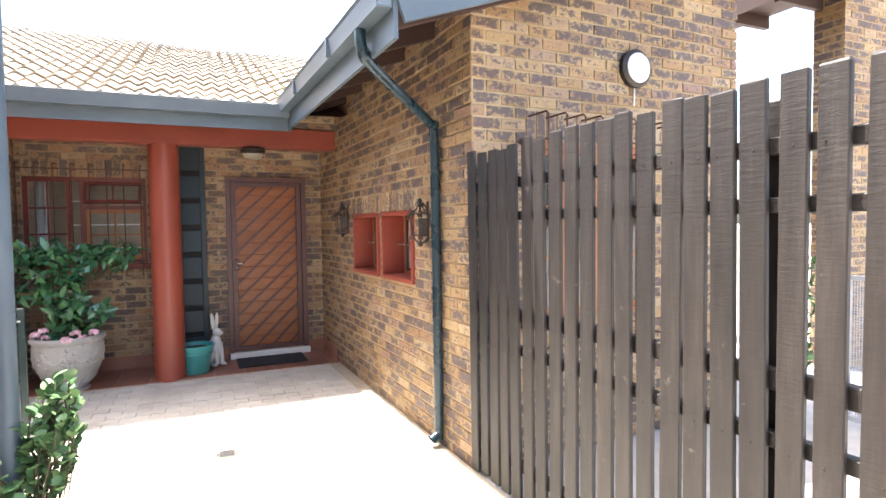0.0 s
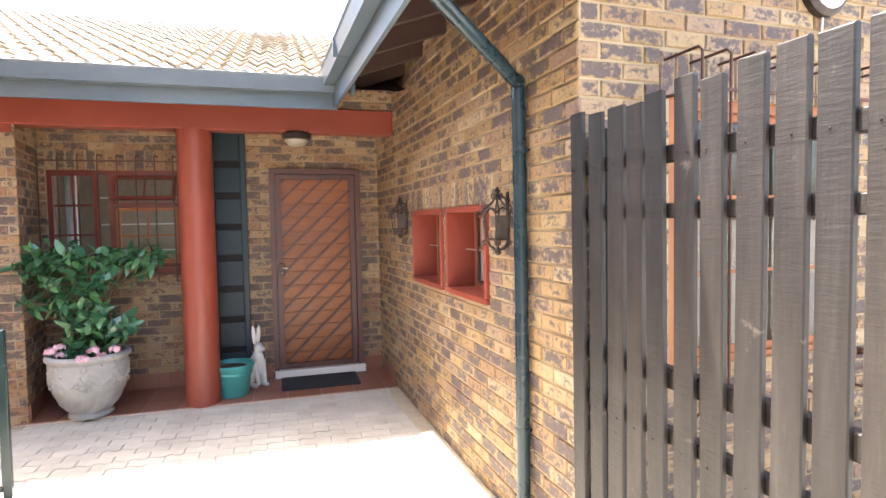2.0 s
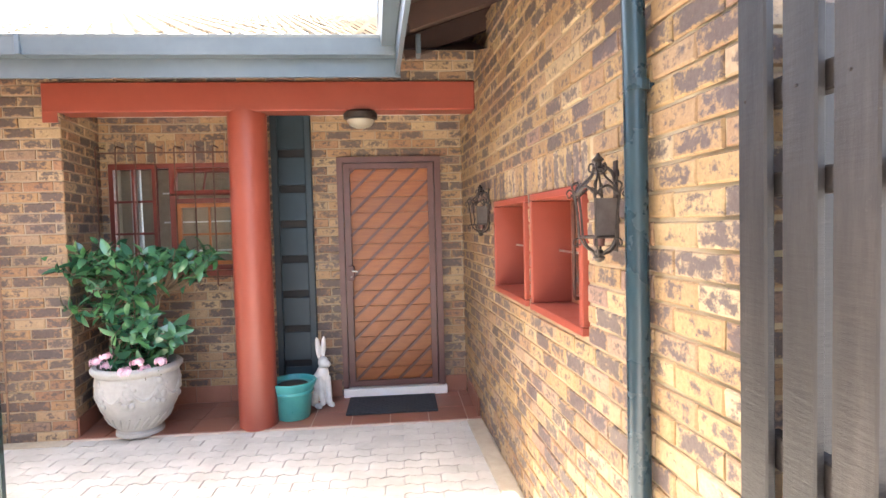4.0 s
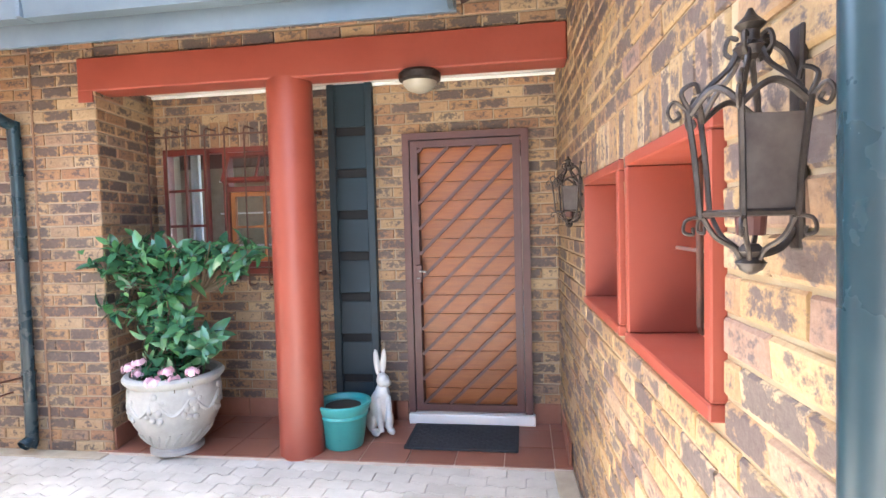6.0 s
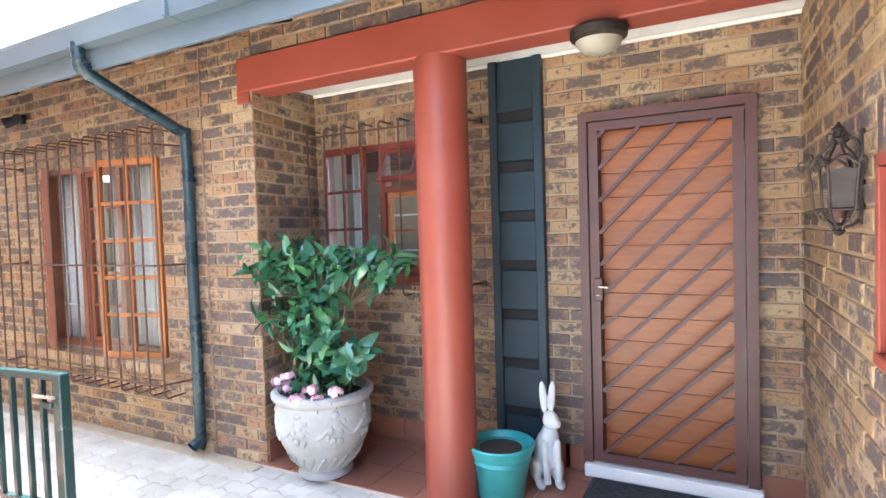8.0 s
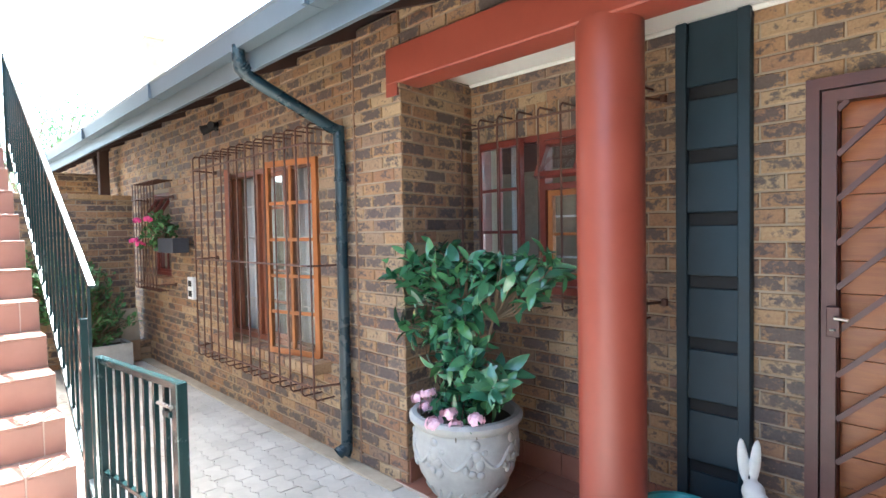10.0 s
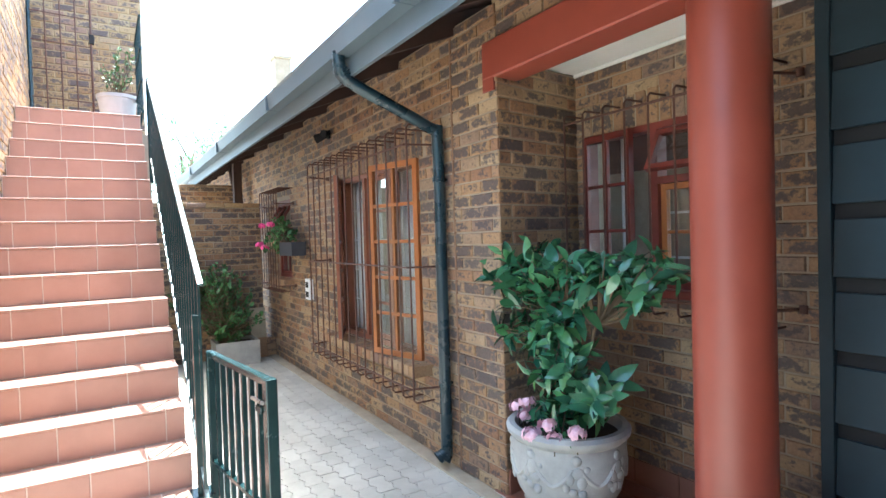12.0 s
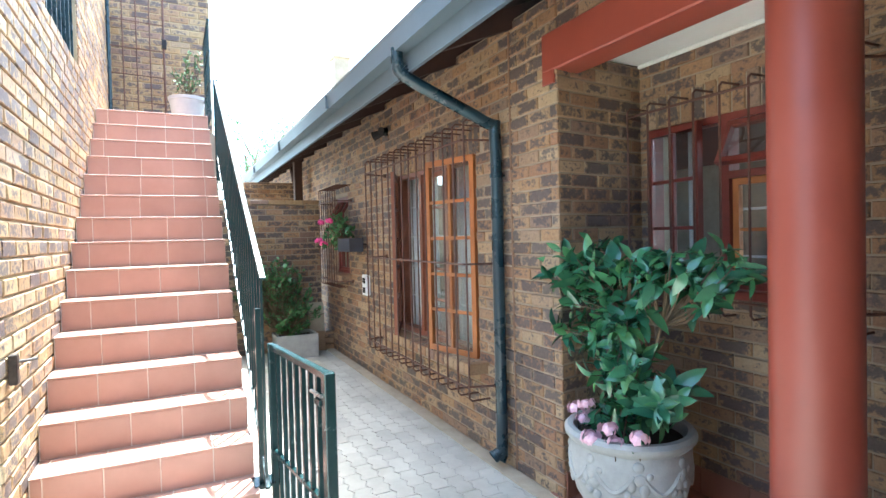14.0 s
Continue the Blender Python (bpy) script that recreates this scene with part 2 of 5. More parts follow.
def tube(bm, pts, r, seg=8, cap=True):
    pts = [Vector(p) for p in pts]
    radii = r if isinstance(r, (list, tuple)) else [r] * len(pts)
    rings = []
    side = None
    for i, p in enumerate(pts):
        d = (pts[min(i + 1, len(pts) - 1)] - pts[max(i - 1, 0)]).normalized()
        if side is None:
            side = d.orthogonal().normalized()
        else:
            side = (side - d * side.dot(d))
            side = side.normalized() if side.length > 1e-5 else d.orthogonal().normalized()
        up = d.cross(side)
        rings.append([bm.verts.new(p + radii[i] * (math.cos(a) * side + math.sin(a) * up)) for a in [2 * math.pi * k / seg for k in range(seg)]])
    for a, b in zip(rings, rings[1:]):
        for k in range(seg):
            bm.faces.new((a[k], a[(k + 1) % seg], b[(k + 1) % seg], b[k]))
    if cap:
        bm.faces.new(rings[0][::-1])
        bm.faces.new(rings[-1])
    return bm


def T(pts, r, seg=8, cap=True):
    return tube(bmesh.new(), pts, r, seg, cap)


def lathe(bm, profile, seg=32, centre=(0, 0, 0), closed=True):
    rings = [[bm.verts.new((centre[0] + r * math.cos(2 * math.pi * k / seg), centre[1] + r * math.sin(2 * math.pi * k / seg), centre[2] + z)) for k in range(seg)] for r, z in profile]
    for a, b in zip(rings, rings[1:]):
        for k in range(seg):
            bm.faces.new((a[k], a[(k + 1) % seg], b[(k + 1) % seg], b[k]))
    if closed:
        bm.faces.new(rings[0][::-1])
        bm.faces.new(rings[-1])
    return bm


def blob(bm, c, r, m=None, sub=2):
    res = bmesh.ops.create_icosphere(bm, subdivisions=sub, radius=1.0, matrix=Matrix.Translation(c) @ (m or Matrix()) @ Matrix.Diagonal((*r, 1)))
    return res["verts"]


def smooth_path(pts, n=6):
    pts = [Vector(p) for p in pts]
    out = []
    for i in range(len(pts) - 1):
        p0, p1, p2, p3 = pts[max(i - 1, 0)], pts[i], pts[i + 1], pts[min(i + 2, len(pts) - 1)]
        for k in range(n):
            t = k / n
            out.append(0.5 * ((2 * p1) + (p2 - p0) * t + (2 * p0 - 5 * p1 + 4 * p2 - p3) * t * t + (3 * p1 - p0 - 3 * p2 + p3) * t ** 3))
    return out + [pts[-1]]


BRICK_MESH = {}
COURSE = 0.0775


def brick_mesh(length, variant, material, height=0.067):
    key = (round(length, 3), variant, material.name, height)
    if key not in BRICK_MESH:
        rr = random.Random(hash(key[:2]) % 9999)
        bm = bmesh.new()
        l, h, e = length, height, 0.005

        def j():
            return rr.uniform(-0.0025, 0.0025)
        back = [bm.verts.new(p) for p in ((0, 0.004, 0), (l, 0.004, 0), (l, 0.004, h), (0, 0.004, h))]
        mid = [bm.verts.new((x + j(), -0.004, z + j())) for x, z in ((0, 0), (l, 0), (l, h), (0, h))]
        fr = [bm.verts.new((x + j(), -0.010 + j(), z + j())) for x, z in ((e, e), (l - e, e), (l - e, h - e), (e, h - e))]
        for a, b in ((back, mid), (mid, fr)):
            for k in range(4):
                bm.faces.new((a[k], a[(k + 1) % 4], b[(k + 1) % 4], b[k]))
        bm.faces.new(fr)
        uv = bm.loops.layers.uv.new("UVMap")
        for f in bm.faces:
            for lp in f.loops:
                lp[uv].uv = (lp.vert.co.x / l, lp.vert.co.z / h)
        BRICK_MESH[key] = mesh_of("brick", bm, material)
    return BRICK_MESH[key]


def brick_layout(x0, x1, z0, z1, holes, seed, soldier=()):
    """Brick cells (x, z, length, height) of a running bond on one wall face, cut round its openings."""
    rr = random.Random(seed)
    out = []
    row = 0
    z = z0
    while z + 0.03 < z1:
        h = min(COURSE, z1 - z) - 0.011
        x = x0 - (0.1085 if row % 2 else 0.0)
        while x < x1:
            a, b = max(x, x0), min(x + 0.207, x1)
            spans = [(a, b)]
            for hx0, hx1, hz0, hz1 in list(holes) + list(soldier):
                if z + h * 0.6 > hz0 and z + h * 0.4 < hz1:
                    nxt = []
                    for p, q in spans:
                        if q <= hx0 or p >= hx1:
                            nxt.append((p, q))
                        else:
                            if p < hx0 - 0.03:
                                nxt.append((p, hx0 - 0.004))
                            if q > hx1 + 0.03:
                                nxt.append((hx1 + 0.004, q))
                    spans = nxt
            for p, q in spans:
                if q - p > 0.03:
                    out.append((p, z, round((q - p) / 0.008) * 0.008, round(h, 3)))
            x += 0.217
        z += COURSE
        row += 1
    for hx0, hx1, hz0, hz1 in soldier:
        x = hx0
        while x + 0.06 < hx1:
            out.append((x, hz0, 0.072, round(hz1 - hz0 - 0.01, 3)))
            x += 0.083
    return out


def lay_bricks(parent, m, cells, material, near, seed):
    """Bricks on the face whose local frame is m (x along, z up, -y outward). Those in the stretch `near` are objects, the rest one mesh."""
    rr = random.Random(seed)
    rest = bmesh.new()
    uv = rest.loops.layers.uv.new("UVMap")
    count = 0
    for x, z, l, h in cells:
        wob = m @ pose(x, rr.uniform(-0.002, 0.002), z, rr.uniform(-0.6, 0.6), rr.uniform(-0.35, 0.35), rr.uniform(-0.5, 0.5))
        me = brick_mesh(l, rr.randrange(4), material, h)
        if near and near[0] <= x <= near[1] and near[2] <= z <= near[3] and count < 290:
            ob = new("brick", me)
            ob.parent = parent
            ob.matrix_local = wob
            count += 1
        else:
            n0 = len(rest.verts)
            vs = [rest.verts.new(wob @ v.co) for v in me.vertices]
            src = me.uv_layers[0].data
            for p in me.polygons:
                f = rest.faces.new([vs[i] for i in p.vertices])
                for lp, k in zip(f.loops, p.loop_indices):
                    lp[uv].uv = src[k].uv
    if len(rest.verts):
        ob = part("brickwork", rest, material, parent)
        tagged(ob, kind="stuff")
    else:
        rest.free()


def slab_with_holes(bm, x0, x1, y0, y1, z0, z1, holes, m=None):
    """A wall slab as boxes round its openings."""
    xs = sorted({x0, x1, *[h[0] for h in holes], *[h[1] for h in holes]})
    n0 = list(bm.verts)
    for a, b in zip(xs, xs[1:]):
        cut = sorted([(h[2], h[3]) for h in holes if h[0] < (a + b) / 2 < h[1]])
        z = z0
        for c, d in cut:
            if c > z:
                box(bm, a, b, y0, y1, z, c)
            z = d
        if z < z1:
            box(bm, a, b, y0, y1, z, z1)
    if m is not None:
        bmesh.ops.transform(bm, matrix=m, verts=[v for v in bm.verts if v not in set(n0)])
    return bm


def control_joint(m, x, z1):
    solid("control_joint", B(x - 0.007, x + 0.007, -0.0145, 0.0, 0.0, z1, bevel=0.002), M_JOINT, "brown sealed control joint down the brick wall", "trim", m, kind="structure")


LAYERS = []   # brick faces are laid at the end of the file


def wall(name, label, m, x0, x1, z1, holes=(), soldier=(), material=None, near=None, thick=0.22, seed=1, z0=0.0, lap0=0.0, lap1=0.0):
    ob = solid(name, slab_with_holes(bmesh.new(), x0, x1, 0.0, thick, z0, z1, holes), M_MORTARY if material is M_BRICKY else M_MORTAR, label, "wall", m, kind="structure")
    LAYERS.append((ob, brick_layout(x0 - lap0, x1 + lap1, z0 + 0.004, z1, holes, seed, soldier), material or M_BRICK, near, seed))
    return ob


# ---- ground ----
solid("ground", B(-300, 300, -300, 300, -0.6, -0.02), M_GROUND, "pale sandy ground round the paved courtyard", "ground", kind="structure")

# ---- main house ----
Y_FRONT, Y_BACK = 8.43, 9.165
BIGWIN = (-2.50, -0.93, 0.64, 2.10)
WIN2 = (-4.75, -4.15, 1.08, 2.05)
wall("wall_north", "brown flash-brick front wall under the eaves", pose(0, Y_FRONT, 0), -10.9, -0.042, 2.86, [BIGWIN, WIN2],
     [(-2.6, -0.83, 2.10, 2.33)], near=(-2.9, 0.1, 0.0, 2.1), seed=11, lap1=0.056)
wall("wall_recess_side", "short brick return of the porch recess", pose(0.004, Y_FRONT, 0, 0, 0, 98.2), 0.006, 0.738, 2.55, near=(0, 1, 0.1, 2.6), thick=0.05, seed=12, lap0=0.006)
RWIN = (-0.035, 1.10, 1.20, 2.14)
DOORH = (1.98, 2.79, 0.10, 2.12)
wall("wall_porch", "brown flash-brick back wall of the porch", pose(0, Y_BACK, 0), -0.11, 3.08, 2.86, [RWIN, DOORH], [(-0.035, 1.10, 2.14, 2.35)],
     near=(1.2, 3.1, 0.1, 2.9), seed=13)
wall("wall_over_beam", "band of brickwork above the red beam", pose(0, Y_FRONT + 0.01, 0), -0.02, 3.08, 2.90, near=(0, 3.1, 2.6, 3), thick=0.18, seed=14, z0=2.655)
# unseen back and end walls, added so the rooms behind the windows stay dark
solid("wall_back", B(-10.9, 6.2, 16.8, 17.0, 0, 2.9), M_MORTAR, "unseen plain back wall, added to keep light out of the house", "wall", kind="structure")
solid("wall_end", B(-11.1, -10.9, Y_FRONT, 17.0, 0, 2.9), M_MORTAR, "unseen plain end wall, added to keep light out of the house", "wall", kind="structure")
solid("floor", B(-10.9, 6.0, 9.4, 16.8, -0.01, 0.05), M_GROUND, "plain floor inside the house", "floor", kind="structure")
solid("ceiling", B(-0.10, 3.06, 8.60, Y_BACK, 2.56, 2.59), M_WHITE, "white painted porch ceiling", "ceiling", kind="structure")
solid("cornice", B(-0.09, 3.05, Y_BACK - 0.035, Y_BACK - 0.012, 2.535, 2.558, bevel=0.006), M_WHITE, "thin white cornice under the porch ceiling", "trim", kind="structure")

control_joint(pose(0, Y_FRONT, 0), -0.462, 2.86)

# red beam and column
bm = B(-0.10, 3.07, 8.405, 8.60, 2.43, 2.65, bevel=0.008)
box(bm, -0.10, 0.006, 8.408, 8.425, 2.36, 2.44, bevel=0.003)
solid("red_beam", bm, M_RED, "red painted concrete beam across the porch", "beam", kind="structure")
bm = lathe(bmesh.new(), [(0.15, 0.0), (0.147, 0.02), (0.146, 1.2), (0.146, 2.435)], 48, (1.32, 8.535, 0.008))
solid("porch_column", bm, M_RED, "round red painted column on the tiled porch", "column", smooth=True)

# porch floor and skirting
porch = thing("porch_floor", None, "terracotta tiled porch floor, one low step", "floor", kind="structure")
part("screed", B(-0.09, 3.1, 8.40, Y_BACK, -0.02, 0.012), M_GROUT, porch)
tx = -0.09
for i in range(11):
    w = min(0.305, 3.07 - tx)
    if w < 0.05:
        break
    for y0, y1 in ((8.405, 8.70), (8.706, 9.0), (9.006, 9.152)):
        part("tile", B(tx + 0.003, tx + w - 0.003, y0, y1, 0.0, 0.018, bevel=0.002), M_REDTILE, porch)
    tx += w
sk = thing("baseboard", None, "terracotta tile skirting round the porch", "skirting", kind="structure")
tx = 0.03
while tx < 3.05:
    w = min(0.30, 3.05 - tx)
    if not (tx + w > 1.9 and tx < 2.85) and w > 0.05:
        part("tile", B(tx + 0.002, tx + w - 0.002, Y_BACK - 0.024, Y_BACK - 0.011, 0.018, 0.165, bevel=0.002), M_REDTILE, sk)
    tx += w
for a, b in ((1.80, 1.91), (2.85, 3.05)):
    part("tile", B(a, b, Y_BACK - 0.024, Y_BACK - 0.011, 0.018, 0.165, bevel=0.002), M_REDTILE, sk)
for a, b in ((8.435, 8.78), (8.785, 9.13)):
    part("tile", B(a - Y_FRONT, b - Y_FRONT, -0.024, -0.011, 0.018, 0.165, bevel=0.002, m=pose(0.004, Y_FRONT, 0, 0, 0, 98.2)), M_REDTILE, sk)
    part("tile", B(3.045, 3.062, a, b, 0.018, 0.165, bevel=0.002), M_REDTILE, sk)

# ---- front door and security gate ----
door = thing("door_1", None, "varnished wooden front door with horizontal boards", "door", kind="structure")
part("door_frame", slab_with_holes(bmesh.new(), 1.985, 2.785, 9.19, 9.30, 0.10, 2.115, [(2.03, 2.74, 0.10, 2.07)]), M_WOODR, door)
z = 0.11
while z < 2.06:
    h = min(0.142, 2.068 - z)
    part("board", B(2.032, 2.738, 9.215, 9.25, z, z + h - 0.0015, bevel=0.0022), M_DOOR, door)
    z += 0.142
gate = thing("security_gate", None, "brown steel security gate with diagonal bars over the front door", "gate")
part("gate_frame", slab_with_holes(bmesh.new(), 1.925, 2.845, 9.105, 9.16, 0.095, 2.165, [(1.975, 2.79, 0.095, 2.115)]), M_GATE, gate)
part("gate_leaf", slab_with_holes(bmesh.new(), 1.982, 2.783, 9.115, 9.145, 0.105, 2.108, [(2.035, 2.73, 0.155, 2.06)]), M_GATE, gate)
gx0, gx1, gz0, gz1 = 2.035, 2.73, 0.155, 2.06
slope = 0.97
for k in range(-4, 11):
    zb = 0.337 - 0.1875 + k * 0.1875
    pts = []
    xa, xb = gx0, gx1
    if zb < gz0:
        xa = gx0 + (gz0 - zb) / slope
    if zb + slope * (gx1 - gx0) > gz1:
        xb = gx0 + (gz1 - zb) / slope
    if xb - xa > 0.03:
        za, zc = zb + slope * (xa - gx0), zb + slope * (xb - gx0)
        d = Vector((xb - xa, 0, zc - za))
        m = Matrix.Translation((xa, 9.13, za)) @ Matrix.Rotation(-math.atan2(d.z, d.x), 4, 'Y')
        part("bar", B(0, d.length, -0.009, 0.009, -0.011, 0.011, m=m), M_GATE, gate)
lock = part("lock", B(2.005, 2.055, 9.085, 9.118, 1.07, 1.20, bevel=0.004), M_GATE, gate, "brown steel lock box")
part("handle", T([(2.04, 9.085, 1.155), (2.04, 9.065, 1.155), (2.09, 9.06, 1.15)], 0.007, 8), M_CHROME, lock, "dull metal lever handle")
part("keyhole", lathe(bmesh.new(), [(0.012, 0), (0.012, 0.006)], 12, (2.03, 9.08, 1.10)), M_CHROME, lock)
solid("door_step", B(1.93, 2.86, 9.07, 9.19, 0.018, 0.092, bevel=0.006), M_WHITE, "white painted threshold under the front door", "threshold", kind="structure")

# doormat
bm = B(1.99, 2.74, 8.60, 9.04, 0.019, 0.030, bevel=0.004)
mt = thing("doormat", None, "black rubber doormat with raised ribs", "doormat")
part("mat_base", bm, M_MAT, mt)
bm = bmesh.new()
for i in range(20):
    for j in range(11):
        if (i + j) % 2 == 0:
            box(bm, 2.03 + i * 0.034, 2.056 + i * 0.034, 8.64 + j * 0.034, 8.664 + j * 0.034, 0.030, 0.034)
part("ribs", bm, M_MAT, mt)
for a, b, c, d in ((1.99, 2.74, 8.60, 8.62), (1.99, 2.74, 9.02, 9.04), (1.99, 2.01, 8.621, 9.019), (2.72, 2.74, 8.621, 9.019)):
    part("rim", B(a, b, c, d, 0.0302, 0.036, bevel=0.001), M_MAT, mt)

# ---- dark slotted wall panel ----
panel = thing("slotted_panel", None, "tall dark blue slotted letterbox panel on the porch wall", "panel")
px0, px1, pz1 = 1.362, 1.708, 2.555
slots = [(1.40, 1.66, 2.205 - 0.31 * k - 0.035, 2.205 - 0.31 * k + 0.03) for k in range(7)]
part("frame_side", B(px0, px0 + 0.055, 9.10, 9.152, 0.02, pz1, bevel=0.004), M_NAVY, panel)
part("frame_side", B(px1 - 0.055, px1, 9.10, 9.152, 0.02, pz1, bevel=0.004), M_NAVY, panel)
# black sheet gives the slots their shade by colour
part("backing", B(px0 + 0.03, px1 - 0.03, 9.135, 9.15, 0.02, pz1 - 0.01), M_BLACK, panel)
zs = [0.03] + [v for s in reversed(slots) for v in (s[2], s[3])] + [pz1]
for a, b in zip(zs[0::2], zs[1::2]):
    if b - a > 0.02:
        m = pose(0, 9.118, a, -4, 0, 0)
        part("panel_board", B(px0 + 0.056, px1 - 0.056, -0.016, 0.006, 0, b - a, bevel=0.003, m=m), M_NAVY, panel)

# ---- windows ----
def glazed(parent, x0, x1, z0, z1, cols, rows, wood, y, stile=0.04, muntin=0.016, label=""):
    """One sash under a window: frame, glazing bars and panes."""
    sash = part("sash", slab_with_holes(bmesh.new(), x0, x1, y, y + 0.035, z0, z1, [(x0 + stile, x1 - stile, z0 + stile, z1 - stile)]), wood, parent, label)
    ix0, ix1, iz0, iz1 = x0 + stile, x1 - stile, z0 + stile, z1 - stile
    for i in range(1, cols):
        x = ix0 + (ix1 - ix0) * i / cols
        part("glazing_bar", B(x - muntin / 2, x + muntin / 2, y + 0.004, y + 0.03, iz0, iz1, bevel=0.002), wood, sash)
    for j in range(1, rows):
        z = iz0 + (iz1 - iz0) * j / rows
        part("glazing_bar", B(ix0, ix1, y + 0.005, y + 0.029, z - muntin / 2, z + muntin / 2, bevel=0.002), wood, sash)
    for i in range(cols):
        for j in range(rows):
            p = part("pane", B(ix0 + (ix1 - ix0) * i / cols, ix0 + (ix1 - ix0) * (i + 1) / cols, y + 0.016, y + 0.019, iz0 + (iz1 - iz0) * j / rows, iz0 + (iz1 - iz0) * (j + 1) / rows), M_GLASS, sash)
            p.visible_shadow = False
    return sash


def curtain(x0, x1, y, z0, z1, label, folds):
    bm = bmesh.new()
    n = folds * 6
    rows = []
    for z in (z0, (z0 + z1) / 2, z1):
        rows.append([bm.verts.new((x0 + (x1 - x0) * i / n, y + 0.022 * math.sin(i * 2 * math.pi / 6) + 0.008 * math.sin(i * 0.7 + z), z)) for i in range(n + 1)])
    for a, b in zip(rows, rows[1:]):
        for i in range(n):
            bm.faces.new((a[i], a[i + 1], b[i + 1], b[i]))
    ob = solid("curtain", bm, M_CLOTH, label, "curtain", smooth=True)
    s = ob.modifiers.new("thick", 'SOLIDIFY')
    s.thickness = 0.004
    return ob


def burglar_cage(label, x0, x1, z0, z1, yw, out, n, cross):
    """Bars that stand out from the wall and bend back into it at top and bottom."""
    ob = thing("burglar_bars", None, label, "window bars", "burglar bars on the windows")
    for i in range(n):
        x = x0 + (x1 - x0) * i / (n - 1)
        pts = [(x, yw + 0.02, z1), (x, yw - out + 0.02, z1), (x, yw - out, z1 - 0.02), (x, yw - out, z0 + 0.02), (x, yw - out + 0.02, z0), (x, yw - out * 0.35, z0)]
        part("bar", T(pts, 0.0065, 6), M_RUST, ob)
    for z in cross:
        part("cross_bar", T([(x1 + 0.06, yw + 0.02, z), (x1 + 0.02, yw - out * 0.5, z), (x1 - 0.02, yw - out - 0.012, z), (x0 + 0.02, yw - out - 0.012, z), (x0 - 0.02, yw - out * 0.5, z), (x0 - 0.06, yw + 0.02, z)], 0.0075, 6), M_RUST, ob)
        for x in (x1 + 0.06, x0 - 0.06):
            part("anchor", lathe(bmesh.new(), [(0.018, -0.018), (0.018, 0.018)], 10, (x, yw - 0.015, z)), M_RUST, ob)
    return ob


w1 = thing("window_1", None, "wooden window with red and orange casements pushed open", "window", kind="structure")
part("window_frame", slab_with_holes(bmesh.new(), -2.50, -0.93, 8.445, 8.53, 0.64, 2.10, [(-2.455, -2.0, 0.685, 2.06), (-1.945, -1.49, 0.685, 2.06), (-1.435, -0.975, 0.685, 2.06)]), M_WOODB, w1)
glazed(w1, -1.943, -1.492, 0.687, 2.058, 1, 5, M_WOODB, 8.475, 0.035, 0.022)
sash = glazed(w1, 0.0, 0.50, 0.66, 2.09, 1, 5, M_WOODB, -0.035, 0.05, 0.022, "red-brown casement pushed open")
sash.matrix_local = pose(-2.48, 8.442, 0, 0, 0, -25)
sash = glazed(w1, -0.555, 0.0, 0.63, 2.10, 2, 5, M_WOODO, -0.035, 0.045, 0.026, "orange varnished casement pushed ajar")
sash.matrix_local = pose(-0.945, 8.442, 0, 0, 0, 14)
part("window_sill", B(-2.63, -0.85, 8.29, 8.44, 0.548, 0.62), M_MORTAR, w1, "mortar bed of the brick sill")
x = -2.62
while x < -0.86:
    part("brick", B(x, x + 0.073, 8.27, 8.45, 0.555, 0.632, bevel=0.004, m=pose(0, 0, 0)), M_BRICK, w1)
    x += 0.083
curtain(-2.494, -1.92, 8.60, 0.6, 2.1, "white lined curtain behind the wooden window", 7)
curtain(-1.80, -0.94, 8.60, 0.6, 2.1, "white lined curtain behind the wooden window", 10)
grille = thing("window_grille", None, "white inner security grille behind the window", "window grille")
for i in range(8):
    x = -2.43 + i * 0.2
    part("bar", B(x - 0.006, x + 0.006, 8.545, 8.554, 0.65, 2.09), M_WHITE, grille)
for z in (0.96, 1.24, 1.52, 1.80):
    part("bar", B(-2.49, -0.94, 8.555, 8.562, z - 0.006, z + 0.006), M_WHITE, grille)
burglar_cage("rust-brown burglar bars standing out from the wooden window", -2.72, -0.66, 0.43, 2.27, Y_FRONT, 0.24, 14, (0.52, 1.33, 2.14))

w2 = thing("window_2", None, "small wooden window with an open top sash", "window", kind="structure")
part("window_frame", slab_with_holes(bmesh.new(), -4.75, -4.15, 8.445, 8.53, 1.08, 2.05, [(-4.71, -4.19, 1.12, 1.70), (-4.71, -4.19, 1.74, 2.01)]), M_WOODR, w2)
glazed(w2, -4.708, -4.192, 1.122, 1.698, 2, 2, M_WOODR, 8.47, 0.03, 0.014)
sash = glazed(w2, -4.708, -4.192, -0.27, 0.0, 2, 1, M_WOODR, 0.0, 0.03, 0.014, "top-hung sash pushed open")
sash.matrix_local = pose(0, 8.45, 2.01, -32, 0, 0)
x = -4.8
while x < -4.12:
    part("brick", B(x, x + 0.073, 8.30, 8.45, 0.995, 1.07, bevel=0.004), M_BRICK, w2)
    x += 0.083
burglar_cage("rust-brown burglar bars on the small window", -4.85, -4.05, 0.93, 2.17, Y_FRONT, 0.2, 8, (1.0, 1.98))

